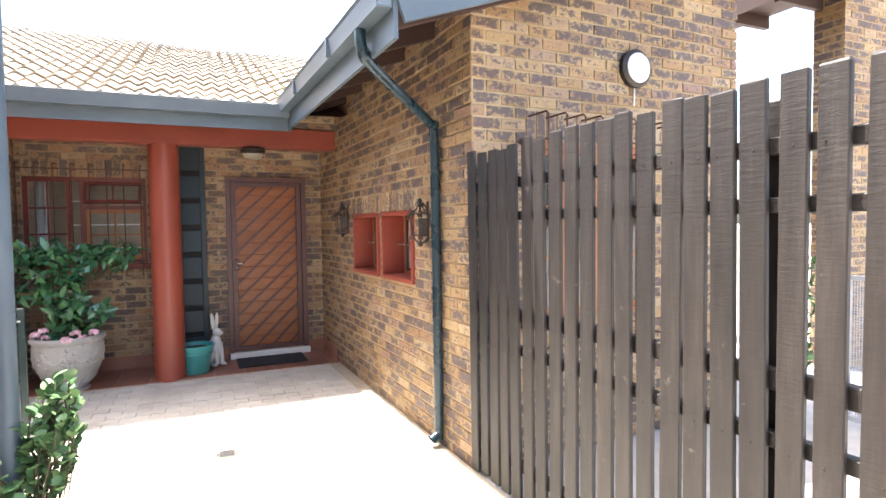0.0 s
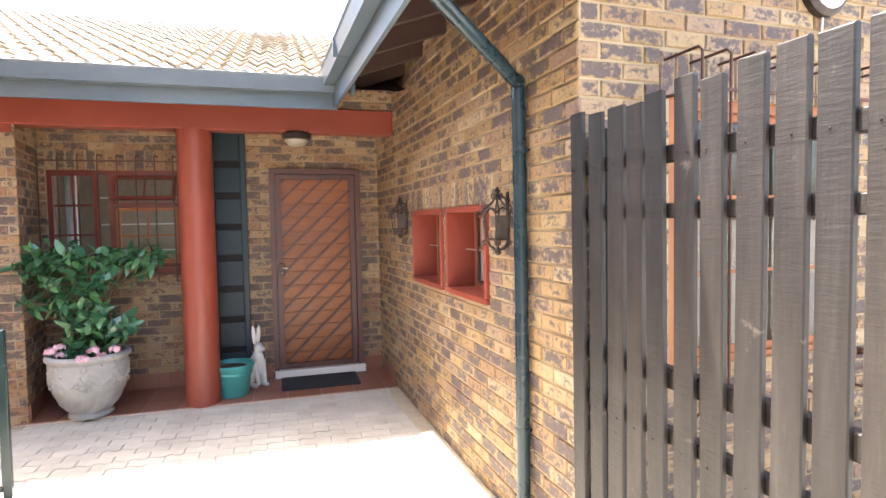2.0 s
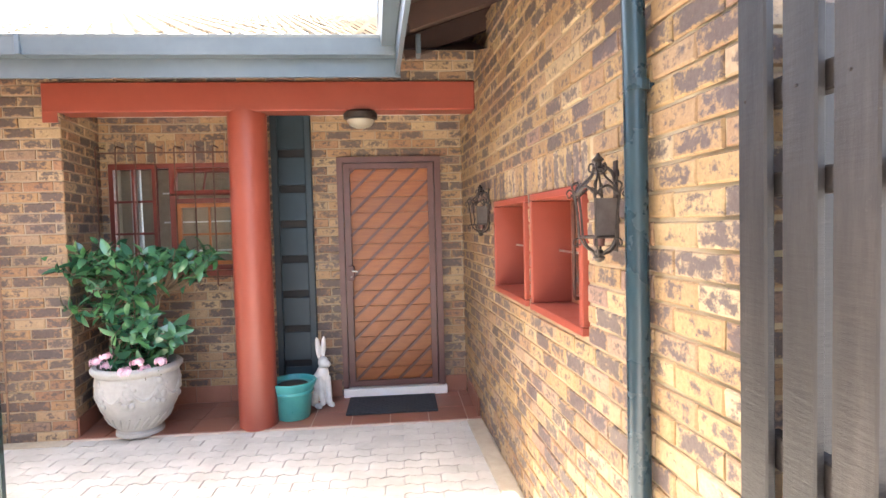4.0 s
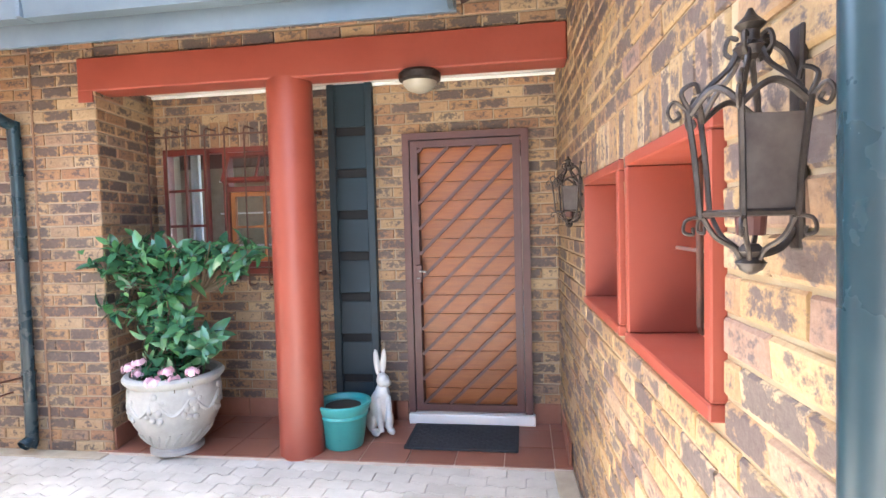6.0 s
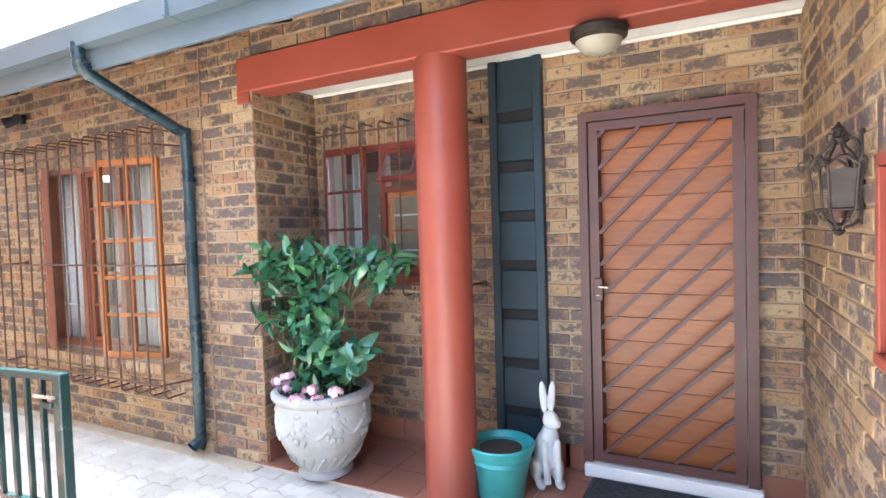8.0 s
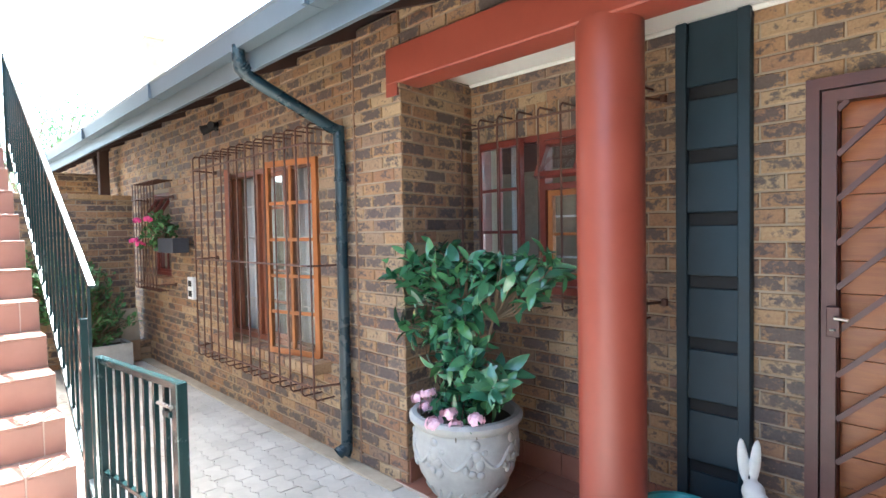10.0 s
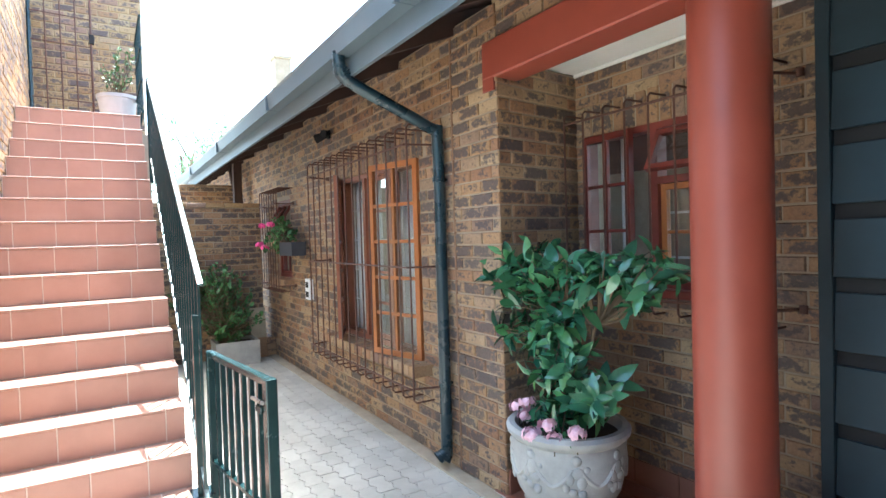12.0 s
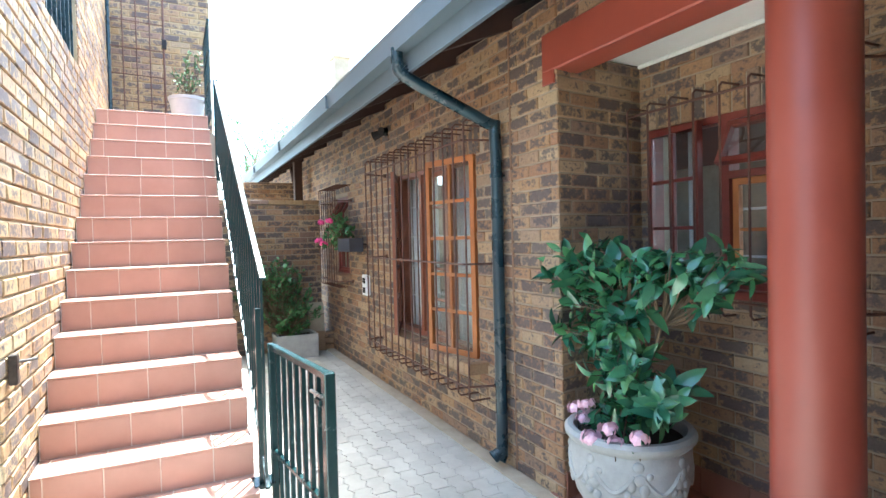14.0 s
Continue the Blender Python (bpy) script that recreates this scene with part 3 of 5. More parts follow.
w3 = thing("window_3", None, "red-brown wooden porch window, one top sash open", "window", kind="structure")
part("window_frame", slab_with_holes(bmesh.new(), -0.035, 1.10, 9.165, 9.25, 1.20, 2.14, [(0.0, 0.47, 1.24, 2.10), (0.515, 1.065, 1.24, 1.79), (0.515, 1.065, 1.83, 2.10)]), M_WOODR, w3)
sash = glazed(w3, 0.0, 0.41, 1.225, 2.115, 2, 3, M_WOODR, -0.035, 0.032, 0.02, "red-brown casement pushed ajar")
sash.matrix_local = pose(-0.005, 9.163, 0, 0, 0, -8)
glazed(w3, 0.517, 1.063, 1.242, 1.788, 2, 2, M_WOODO, 9.19, 0.035, 0.018, "lighter orange sash")
sash = glazed(w3, 0.517, 1.063, -0.255, 0.0, 2, 1, M_WOODR, 0.0, 0.03, 0.014, "top-hung sash pushed open")
sash.matrix_local = pose(0, 9.16, 2.095, -27, 0, 0)
part("window_sill", B(-0.06, 1.13, 9.09, 9.20, 1.15, 1.198, bevel=0.006), M_WOODR, w3)
curtain(-0.46, -0.10, 9.44, 1.1, 2.25, "white net curtain behind the porch window", 6)
curtain(0.02, 0.12, 9.44, 1.1, 2.25, "narrow white curtain edge behind the porch window", 2)
blind = thing("window_grille", None, "white inner security bars behind the porch window", "window grille")
for k in range(3):
    part("slat", B(0.36, 1.08, 9.30, 9.308, 1.36 + k * 0.26, 1.374 + k * 0.26), M_WHITE, blind)
burglar_cage("rust-brown burglar bars on the porch window", -0.05, 1.22, 1.07, 2.27, Y_BACK, 0.16, 9, (1.15, 2.21))

# ---- roof over the main house ----
EZ, EY, RZ, RY = 2.715, 7.78, 4.69, 12.7
PITCH = math.atan2(RZ - EZ, RY - EY)
roof = thing("roof", None, "weathered sandy concrete tile roof of the house", "roof", kind="structure")
bm = bmesh.new()
vs = [bm.verts.new(p) for p in ((-11.2, EY, EZ - 0.03), (3.0, EY, EZ - 0.03), (6.2, RY, RZ - 0.03), (-11.2, RY, RZ - 0.03), (-11.2, 17.2, EZ), (6.2, 17.2, EZ))]
bm.faces.new((vs[0], vs[1], vs[2], vs[3]))
bm.faces.new((vs[3], vs[2], vs[5], vs[4]))
bmesh.ops.solidify(bm, geom=bm.faces, thickness=0.03)
part("roof_deck", bm, M_EAVE, roof)


def tile_mesh():
    bm = bmesh.new()
    n = 8
    prof = [(0.30 * i / n, 0.020 * math.cos(4 * math.pi * i / n)) for i in range(n + 1)]
    low = [[bm.verts.new((x, y, z + dz)) for x, z in prof] for y, dz in ((0.0, 0.028), (0.36, 0.0))]
    lip = [bm.verts.new((x, 0.0, z + 0.008)) for x, z in prof]
    for a, b in ((low[0], low[1]), (lip, low[0])):
        for i in range(n):
            bm.faces.new((a[i], a[i + 1], b[i + 1], b[i]))
    return mesh_of("tile", bm, M_ROOF, True)


TILE = tile_mesh()
rest = bmesh.new()
rr = random.Random(5)
count = 0
for row in range(15):
    for col in range(-37, 20):
        x = col * 0.30
        s = row * 0.34
        y = EY - 0.04 + s * math.cos(PITCH)
        if x > 2.3 + (y - EY) * 1.0 or y > RY:
            continue
        m = pose(x, y, EZ + 0.02 + s * math.sin(PITCH) + rr.uniform(-0.003, 0.003), math.degrees(PITCH), rr.uniform(-0.6, 0.6), rr.uniform(-0.5, 0.5))
        if row < 12 and -3.5 < x and count < 290:
            ob = new("roof_tile", TILE)
            ob.parent = roof
            ob.matrix_local = m
            count += 1
        else:
            vv = [rest.verts.new(m @ v.co) for v in TILE.vertices]
            for p in TILE.polygons:
                f = rest.faces.new([vv[i] for i in p.vertices])
                f.smooth = True
tagged(part("tiling", rest, M_ROOF, roof), kind="stuff")
solid("fascia", B(-11.0, 2.50, 7.79, 7.815, 2.517, 2.71), M_BLUE, "slate-blue painted fascia board of the eaves", "fascia", kind="structure")


def gutter_mesh(length):
    bm = bmesh.new()
    prof = [(0.0, 0.10), (0.0, -0.01), (-0.085, -0.01), (-0.10, 0.09), (-0.112, 0.105), (-0.100, 0.110), (-0.092, 0.098), (-0.08, 0.0), (-0.006, 0.0), (-0.006, 0.10)]
    a = [bm.verts.new((0, y, z)) for y, z in prof]
    b = [bm.verts.new((length, y, z)) for y, z in prof]
    for k in range(len(prof)):
        q = (k + 1) % len(prof)
        bm.faces.new((a[k], a[q], b[q], b[k]))
    bm.faces.new(a[::-1])
    bm.faces.new(b)
    return bm


g = thing("gutter", pose(-11.0, 7.788, 2.643), "slate-blue metal eaves gutter of the front roof", "gutter")
part("channel", gutter_mesh(13.48), M_BLUE, g)
for k in range(6):
    part("joint", B(1.6 + k * 2.4, 1.63 + k * 2.4, -0.1135, 0.0, -0.012, 0.1105, bevel=0.003), M_BLUE, g)
raft = thing("eaves_rafters", None, "dark stained rafters under the eaves", "rafters", kind="structure")
for k in range(17):
    x = -10.6 + k * 0.78
    part("rafter", B(x, x + 0.05, 0.045, 1.2, -0.13, -0.005, m=pose(0, EY, EZ - 0.03, math.degrees(PITCH), 0, 0)), M_EAVE, raft)

# downpipe builder, path in the wall's own frame
def downpipe(m, path, r, label, clips):
    ob = thing("downpipe", m, label, "downpipe", "rainwater downpipes")
    pts = smooth_path(path, 5)
    part("pipe", T(pts, r, 16), M_GREEN, ob, smooth=True)
    bm = bmesh.new()
    e = Vector(path[-1])
    tube(bm, [e + Vector((0, 0, 0.0)), e + (e - Vector(path[-2])).normalized() * 0.02], [r * 1.08, r * 1.08], 16, False)
    part("spout_rim", bm, M_GREEN, ob)
    # black disc paints the shade inside the pipe's open end
    part("spout_mouth", T([e + (e - Vector(path[-2])).normalized() * 0.003, e + (e - Vector(path[-2])).normalized() * 0.004], r * 0.92, 16), M_BLACK, ob)
    for c in clips:
        c = Vector(c)
        part("clip", T([c - Vector((0, 0, 0.015)), c + Vector((0, 0, 0.015))], r * 1.12, 16), M_GREEN, ob)
        part("bracket", B(c.x - 0.012, c.x + 0.012, c.y, 0.0, c.z - 0.008, c.z + 0.008), M_GREEN, ob)
    for i in range(5):
        p, q = Vector(path[1]), Vector(path[2])
        d = (q - p).normalized()
        c = p + d * (0.0 + 0.02 * i)
        part("crimp", T([c - d * 0.004, c + d * 0.004], r * 1.07, 14), M_GREEN, ob)
    return ob


downpipe(pose(-0.55, Y_FRONT, 0), [(-0.075, -0.70, 2.66), (-0.08, -0.695, 2.57), (-0.085, -0.63, 2.49), (-0.01, -0.13, 2.24), (0.0, -0.07, 2.16), (0.0, -0.065, 1.2), (0.0, -0.065, 0.15), (-0.004, -0.08, 0.105), (-0.008, -0.112, 0.085)],
         0.039, "dark teal metal downpipe on the front wall", [(0, -0.065, 1.9), (0, -0.065, 0.56)])

# ---- side wing ----
NR, NL = (0.925, 1.63, 1.11, 1.69), (1.725, 2.485, 1.11, 1.69)


def flip(h):
    return (-h[1], -h[0], h[2], h[3])


WM = RT @ pose(0, 0, 0, 0, 0, -90)   # wall frame: x runs from deep to near, -y faces the courtyard
wall("wall_east", "yellow flash-brick side wall with two red niches", WM, -4.0, 0.0, 2.98, [flip(NR), flip(NL)], [(-2.55, -0.87, 1.69, 1.87)],
     M_BRICKY, near=(-1.9, 0.0, 0.5, 2.2), seed=21, lap1=0.008)
GWIN = (0.45, 1.55, 0.90, 2.12)
wall("wall_gable", "sunlit yellow flash-brick gable wall behind the fence", RT @ pose(0, 0.003, 0), 0.0, 2.44, 4.3, [GWIN], [(0.4, 1.6, 2.12, 2.32)], M_BRICKY, near=(-0.1, 2.5, 2.0, 3.35), seed=22, lap0=0.006, lap1=0.008)
wall("wall_gable_side", "far side wall of the wing", RT @ pose(2.44, 0, 0, 0, 0, 90), 0.003, 4.0, 4.2, material=M_BRICKY, seed=23)


def niche(r, label):
    y0, y1, z0, z1 = r
    ob = thing("wall_niche", RT, label, "niche", "red niches in the side wall")
    fr = part("window_frame", slab_with_holes(bmesh.new(), y0 + 0.002, y1 - 0.002, 0.172, 0.21, z0 + 0.002, z1 - 0.002, [(y0 + 0.075, y1 - 0.075, z0 + 0.075, z0 + 0.28), (y0 + 0.075, y1 - 0.075, z0 + 0.31, z1 - 0.075)], m=Matrix(((0, 1, 0, 0), (1, 0, 0, 0), (0, 0, 1, 0), (0, 0, 0, 1)))), M_WOODB, ob, "brown window frame")
    for c, d in ((z0 + 0.075, z0 + 0.28), (z0 + 0.31, z1 - 0.075)):
        part("pane", B(0.188, 0.192, y0 + 0.075, y1 - 0.075, c, d), M_GLASS, fr).visible_shadow = False
    part("blind", B(0.205, 0.215, y0 + 0.004, y1 - 0.004, z0 + 0.004, z1 - 0.004), M_CLOTH, ob, "white blind behind the panes")
    part("niche_top", B(-0.028, 0.2, y0, y1, z1 - 0.035, z1, bevel=0.004), M_RED, ob)
    part("niche_bottom", B(-0.034, 0.2, y0, y1, z0, z0 + 0.035, bevel=0.004), M_RED, ob)
    part("niche_side", B(-0.03, 0.2, y0, y0 + 0.035, z0 + 0.036, z1 - 0.036, bevel=0.004), M_RED, ob)
    part("niche_side", B(-0.03, 0.2, y1 - 0.035, y1, z0 + 0.036, z1 - 0.036, bevel=0.004), M_RED, ob)
    part("bar", T([(0.17, y0 + 0.44, z0 + 0.085), (0.105, y0 + 0.435, z0 + 0.085), (0.10, y0 + 0.435, z0 + 0.10), (0.10, y0 + 0.435, z1 - 0.055), (0.105, y0 + 0.435, z1 - 0.045), (0.17, y0 + 0.44, z1 - 0.045)], 0.009, 8), M_RUST, ob, "rusty upright iron bar")
    part("bar", T([(0.115, y1 - 0.034, z0 + 0.295), (0.112, y0 + 0.034, z0 + 0.295)], 0.006, 6), M_CHROME, ob, "thin iron cross bar")


niche(NR, "red painted window niche with a rusty bar and small panes")
niche(NL, "red painted window niche, deeper in the wall")


def lantern(y, z, label):
    """Six-sided wrought-iron wall lantern with a point to the front, in the wing's frame; only the pane to the entrance is left."""
    ob = thing("wall_lantern", RT @ pose(-0.070, y, z), label, "wall lamp", "wrought-iron lanterns on the side wall")
    rt_, rb_, zt_, zb_ = 0.078, 0.062, 0.058, -0.078

    def ring(r, k, zz):
        a = math.pi * k / 3
        return Vector((r * math.cos(a), r * math.sin(a), zz))

    pane = bmesh.new()
    q = [ring(rb_, 4, zb_), ring(rb_, 5, zb_), ring(rt_, 5, zt_ - 0.012), ring(rt_, 4, zt_ - 0.012)]
    inner = [v + Vector((0, 0.004, 0)) for v in q]
    o_, i_ = [pane.verts.new(v * 0.985) for v in q], [pane.verts.new(v) for v in inner]
    pane.faces.new(o_)
    pane.faces.new(i_[::-1])
    for k in range(4):
        pane.faces.new((o_[k], i_[k], i_[(k + 1) % 4], o_[(k + 1) % 4]))
    part("glass_pane", pane, M_SMOKE, ob, "dusty dark glass pane")
    for k in range(1, 6):
        c, s_ = math.cos(math.pi * k / 3), math.sin(math.pi * k / 3)

        def out(pts, r, seg=6):
            return T(smooth_path([(p * c, p * s_, zz) for p, zz in pts], 5), r, seg)

        part("rib", out([(rb_ + 0.004, zb_ - 0.006), (rb_ + 0.010, -0.01), (rt_ + 0.004, zt_ + 0.006)], 0.0042), M_IRON, ob)
        part("shoulder_scroll", out([(rt_, zt_), (rt_ + 0.020, zt_ + 0.018), (rt_ + 0.030, zt_ + 0.006), (rt_ + 0.024, zt_ - 0.008), (rt_ + 0.014, zt_ - 0.002), (rt_ + 0.018, zt_ + 0.006)], 0.0027), M_IRON, ob)
        part("leaf_curl", out([(rt_, zt_ + 0.004), (rt_ + 0.012, zt_ + 0.030), (rt_ - 0.006, zt_ + 0.042), (rt_ - 0.012, zt_ + 0.028)], 0.0032), M_IRON, ob)
        part("crown_stay", out([(rt_, zt_ + 0.004), (rt_ - 0.022, zt_ + 0.034), (0.026, zt_ + 0.062), (0.014, zt_ + 0.092)], 0.0040), M_IRON, ob)
        part("tail_stay", out([(rb_, zb_ - 0.006), (rb_ - 0.016, zb_ - 0.032), (0.022, zb_ - 0.048), (0.012, zb_ - 0.066)], 0.0036), M_IRON, ob)
        part("foot_scroll", out([(rb_, zb_ - 0.004), (rb_ + 0.022, zb_ - 0.008), (rb_ + 0.026, zb_ - 0.024), (rb_ + 0.014, zb_ - 0.028), (rb_ + 0.014, zb_ - 0.018)], 0.0027), M_IRON, ob)
    for k in range(0, 6):
        a, b = ring(rt_, k, zt_), ring(rt_, k + 1, zt_)
        if max(a.x, b.x) < 0.07:
            part("arch", T(smooth_path([a, a * 0.72 + b * 0.28 + Vector((0, 0, 0.020)), (a + b) / 2 + Vector((0, 0, 0.027)), a * 0.28 + b * 0.72 + Vector((0, 0, 0.020)), b], 4), 0.0046, 6), M_IRON, ob)
            part("base_bar", T([ring(rb_, k, zb_), ring(rb_, k + 1, zb_)], 0.005, 6), M_IRON, ob)
    part("lamp_holder", lathe(bmesh.new(), [(0.018, zb_ - 0.030), (0.020, zb_ - 0.004), (0.014, zb_ + 0.010), (0.013, zb_ + 0.035)], 14), M_GATE, ob, "brown lamp holder")
    part("finial", lathe(bmesh.new(), [(0.004, -0.162), (0.014, -0.156), (0.020, -0.146), (0.012, -0.138), (0.018, -0.130), (0.010, -0.120)], 12), M_IRON, ob, smooth=True)
    part("crown", lathe(bmesh.new(), [(0.018, 0.132), (0.022, 0.144), (0.011, 0.152), (0.012, 0.166), (0.020, 0.174), (0.008, 0.186), (0.003, 0.196)], 12), M_IRON, ob, smooth=True)
    for k in range(5):
        a = k * 1.257 + 0.3
        part("crown_leaf", T(smooth_path([(0.012 * math.cos(a), 0.012 * math.sin(a), 0.128), (0.030 * math.cos(a), 0.030 * math.sin(a), 0.140), (0.026 * math.cos(a), 0.026 * math.sin(a), 0.160), (0.014 * math.cos(a), 0.014 * math.sin(a), 0.156)], 4), [0.0035] * 12 + [0.002], 5), M_IRON, ob)
    part("wall_plate", B(0.056, 0.067, -0.016, 0.016, -0.13, 0.17, bevel=0.0032), M_IRON, ob)
    part("arm", T(smooth_path([(0.058, 0, 0.10), (0.045, 0, 0.135), (0.02, 0, 0.15), (0.0, 0, 0.138)], 5), 0.0055, 6), M_IRON, ob)
    part("lower_arm", T(smooth_path([(0.058, 0, -0.10), (0.04, 0, -0.125), (0.015, 0, -0.135), (0.0, 0, -0.135)], 5), 0.005, 6), M_IRON, ob)
    return ob


lantern(0.665, 1.575, "wrought-iron lantern with scrolls and one dusty pane beside the niche")
lantern(2.72, 1.622, "wrought-iron lantern with scrolls in the porch corner")
downpipe(WM @ pose(-0.437, 0, 0), [(0.40, -0.70, 2.68), (0.40, -0.69, 2.58), (0.36, -0.62, 2.50), (0.06, -0.12, 2.26), (0.0, -0.058, 2.17), (0.0, -0.050, 1.2), (0.0, -0.050, 0.15), (0.003, -0.065, 0.105), (0.006, -0.095, 0.085)],
         0.033, "dark teal metal downpipe on the side wall", [(0, -0.050, 1.93), (0, -0.050, 0.56)])

# wing roof: eaves along the courtyard side, rising away from it
P2 = math.atan(0.36)
wr = thing("wing_roof", RT, "tiled roof of the side wing with open eaves", "roof", kind="structure")
m2 = pose(-0.62, 0, 2.80, 0, -math.degrees(P2), 0)
part("roof_deck", B(0, 3.7, -0.34, 5.6, 0.0, 0.03, m=m2), M_EAVE, wr)
rest = bmesh.new()
m3 = pose(-0.62, 0, 2.80, 0, -math.degrees(P2), 0)
for row in range(11):
    for col in range(19):
        m = m3 @ pose(-0.04 + row * 0.34, 5.3 - col * 0.30, 0.05, 0, 0, -90)
        vv = [rest.verts.new(m @ v.co) for v in TILE.vertices]
        for p in TILE.polygons:
            f = rest.faces.new([vv[i] for i in p.vertices])
            f.smooth = True
tagged(part("tiling", rest, M_ROOF, wr), kind="stuff")
for k in range(7):
    y = -0.05 + k * 0.55
    part("rafter", B(0.01, 1.05, y, y + 0.05, -0.14, -0.003, m=m2), M_EAVE, wr)
part("barge_board", B(-0.03, 3.7, -0.365, -0.34, -0.19, 0.05, m=m2), M_BLUE, wr, "slate-blue barge board")
part("soffit_board", B(0.0, 3.6, -0.338, 0.0, -0.02, -0.002, m=m2), M_BLUE, wr)
solid("wing_fascia", B(-0.64, -0.615, -0.34, 2.62, 2.53, 2.79), M_BLUE, "slate-blue painted fascia of the side wing", "fascia", RT, kind="structure")
g = thing("gutter", RT @ pose(-0.642, 2.62, 2.695, 0, 0, -90), "slate-blue metal gutter of the side wing", "gutter")
part("channel", gutter_mesh(2.95), M_BLUE, g)
for k in range(2):
    part("joint", B(0.9 + k * 1.1, 0.93 + k * 1.1, -0.1135, 0.0, -0.012, 0.1108, bevel=0.001), M_BLUE, g)

# lamp on the gable wall
lm = thing("bulkhead_light", RT @ pose(1.33, -0.008, 2.67, 90, 0, 0), "round white bulkhead light in a dark ring", "wall light")
part("base_ring", lathe(bmesh.new(), [(0.135, 0.0), (0.135, 0.035), (0.115, 0.05), (0.105, 0.05)], 32), M_IRON, lm, smooth=True)
part("diffuser", lathe(bmesh.new(), [(0.108, 0.03), (0.105, 0.055), (0.085, 0.07), (0.05, 0.08), (0.01, 0.084)], 32), M_DIFF, lm, "white opal glass", smooth=True)
part("cable", T([(0, -0.13, 0.01), (0, -0.26, 0.005)], 0.006, 6), M_WHITE, lm)
# porch ceiling light
lm = thing("ceiling_light", pose(2.19, 8.465, 2.431, 180, 0, 0), "round light with dark metal ring under the red beam", "ceiling light")
part("base_ring", lathe(bmesh.new(), [(0.105, 0.0), (0.130, 0.02), (0.128, 0.055), (0.105, 0.068)], 32), M_IRON, lm, smooth=True)
part("diffuser", lathe(bmesh.new(), [(0.107, 0.06), (0.10, 0.085), (0.078, 0.11), (0.042, 0.126), (0.01, 0.13)], 32), M_BOWL, lm, "dusty opal glass bowl", smooth=True)
# spotlight under the front eaves
lm = thing("wall_spotlight", pose(-2.70, 8.42, 2.56), "small dark spotlight under the eaves", "wall light")
part("base", B(-0.03, 0.03, -0.02, 0.0, -0.03, 0.05, bevel=0.004), M_BLACK, lm)
part("head", T([(0, -0.03, 0.01), (-0.07, -0.12, -0.03)], [0.03, 0.045], 12), M_BLACK, lm)
part("head", T([(0.05, -0.03, 0.01), (0.10, -0.10, 0.0)], [0.025, 0.035], 12), M_BLACK, lm)
# meter box
mb = thing("intercom_box", pose(-3.42, 8.42, 0.88), "white plastic wall box with two dark squares", "wall box")
part("case", B(-0.075, 0.075, -0.05, 0.0, 0, 0.23, bevel=0.006), M_PLAST, mb)
part("cover", B(-0.04, 0.04, -0.056, -0.05, 0.03, 0.09), M_BLACK, mb)
part("cover", B(-0.04, 0.04, -0.056, -0.05, 0.135, 0.195), M_BLACK, mb)

# window behind the fence, on the gable
w4 = thing("window_4", RT, "orange varnished window on the gable wall", "window", kind="structure")
part("window_frame", slab_with_holes(bmesh.new(), 0.45, 1.55, 0.02, 0.10, 0.90, 2.12, [(0.50, 0.98, 0.95, 2.07), (1.02, 1.50, 0.95, 2.07)]), M_WOODO, w4)
glazed(w4, 0.502, 0.978, 0.952, 2.068, 2, 3, M_WOODO, 0.045, 0.035, 0.018)
glazed(w4, 1.022, 1.498, 0.952, 2.068, 2, 3, M_WOODO, 0.045, 0.035, 0.018)
cg = burglar_cage("rust-brown burglar bars on the gable window", 0.42, 1.58, 0.78, 2.27, 0.0, 0.22, 9, (0.9, 2.1))
cg.matrix_world = RT

# ---- slatted fence ----
fence = thing("fence", RT, "dark-stained slatted wooden fence, weathered and rough sawn", "fence")
rr = random.Random(8)
for z, h in ((1.80, 0.055), (1.615, 0.05), (1.065, 0.07), (0.87, 0.05), (0.22, 0.06)):
    part("rail", B(0.0035, 0.043, -4.1, -0.012, z - h / 2, z + h / 2, bevel=0.004), M_FENCE, fence)
for y in (-0.08, -1.9, -3.9):
    part("post", B(0.044, 0.11, y - 0.04, y + 0.04, 0.0, 1.95, bevel=0.005), M_FENCE, fence)
for k in range(34):
    y = 0.016 - k * 0.1155
    bm = bmesh.new()
    w = 0.087 + rr.uniform(-0.006, 0.006)
    top = 2.008 + rr.uniform(-0.018, 0.015)
    box(bm, -0.012, 0.010, -w, 0.0, 0.03 + rr.uniform(-0.01, 0.015), top, bevel=0.004)
    for v in bm.verts:
        v.co.y += 0.003 * noise.noise((k * 3.1, v.co.z * 2.0, 0))
        if v.co.z > 1.5:
            v.co.z += rr.uniform(-0.004, 0.004)
    b = part("board", bm, M_FENCE, fence)
    b.matrix_local = pose(rr.uniform(-0.002, 0.002) - 0.008, y, 0, rr.uniform(-0.35, 0.35), rr.uniform(-0.3, 0.3), rr.uniform(-1.2, 1.2))
    for z in (1.79, 0.85):
        part("nail", lathe(bmesh.new(), [(0.004, 0), (0.003, 0.003)], 6, (0, 0, 0)), M_IRON, b).matrix_local = pose(-0.0125, -w / 2 + rr.uniform(-0.02, 0.02), z, 0, -90, 0)
solid("concrete_edging", B(-0.13, -0.012, -4.0, 3.15, -0.02, 0.016, bevel=0.007), M_EDGE, "rough cement edging along the side wall", "edging", RT, kind="structure")
solid("concrete_edging", B(-5.2, 0.0, 8.31, 8.418, -0.02, 0.010, bevel=0.005), M_EDGE, "rough cement edging along the front wall", "edging", kind="structure")

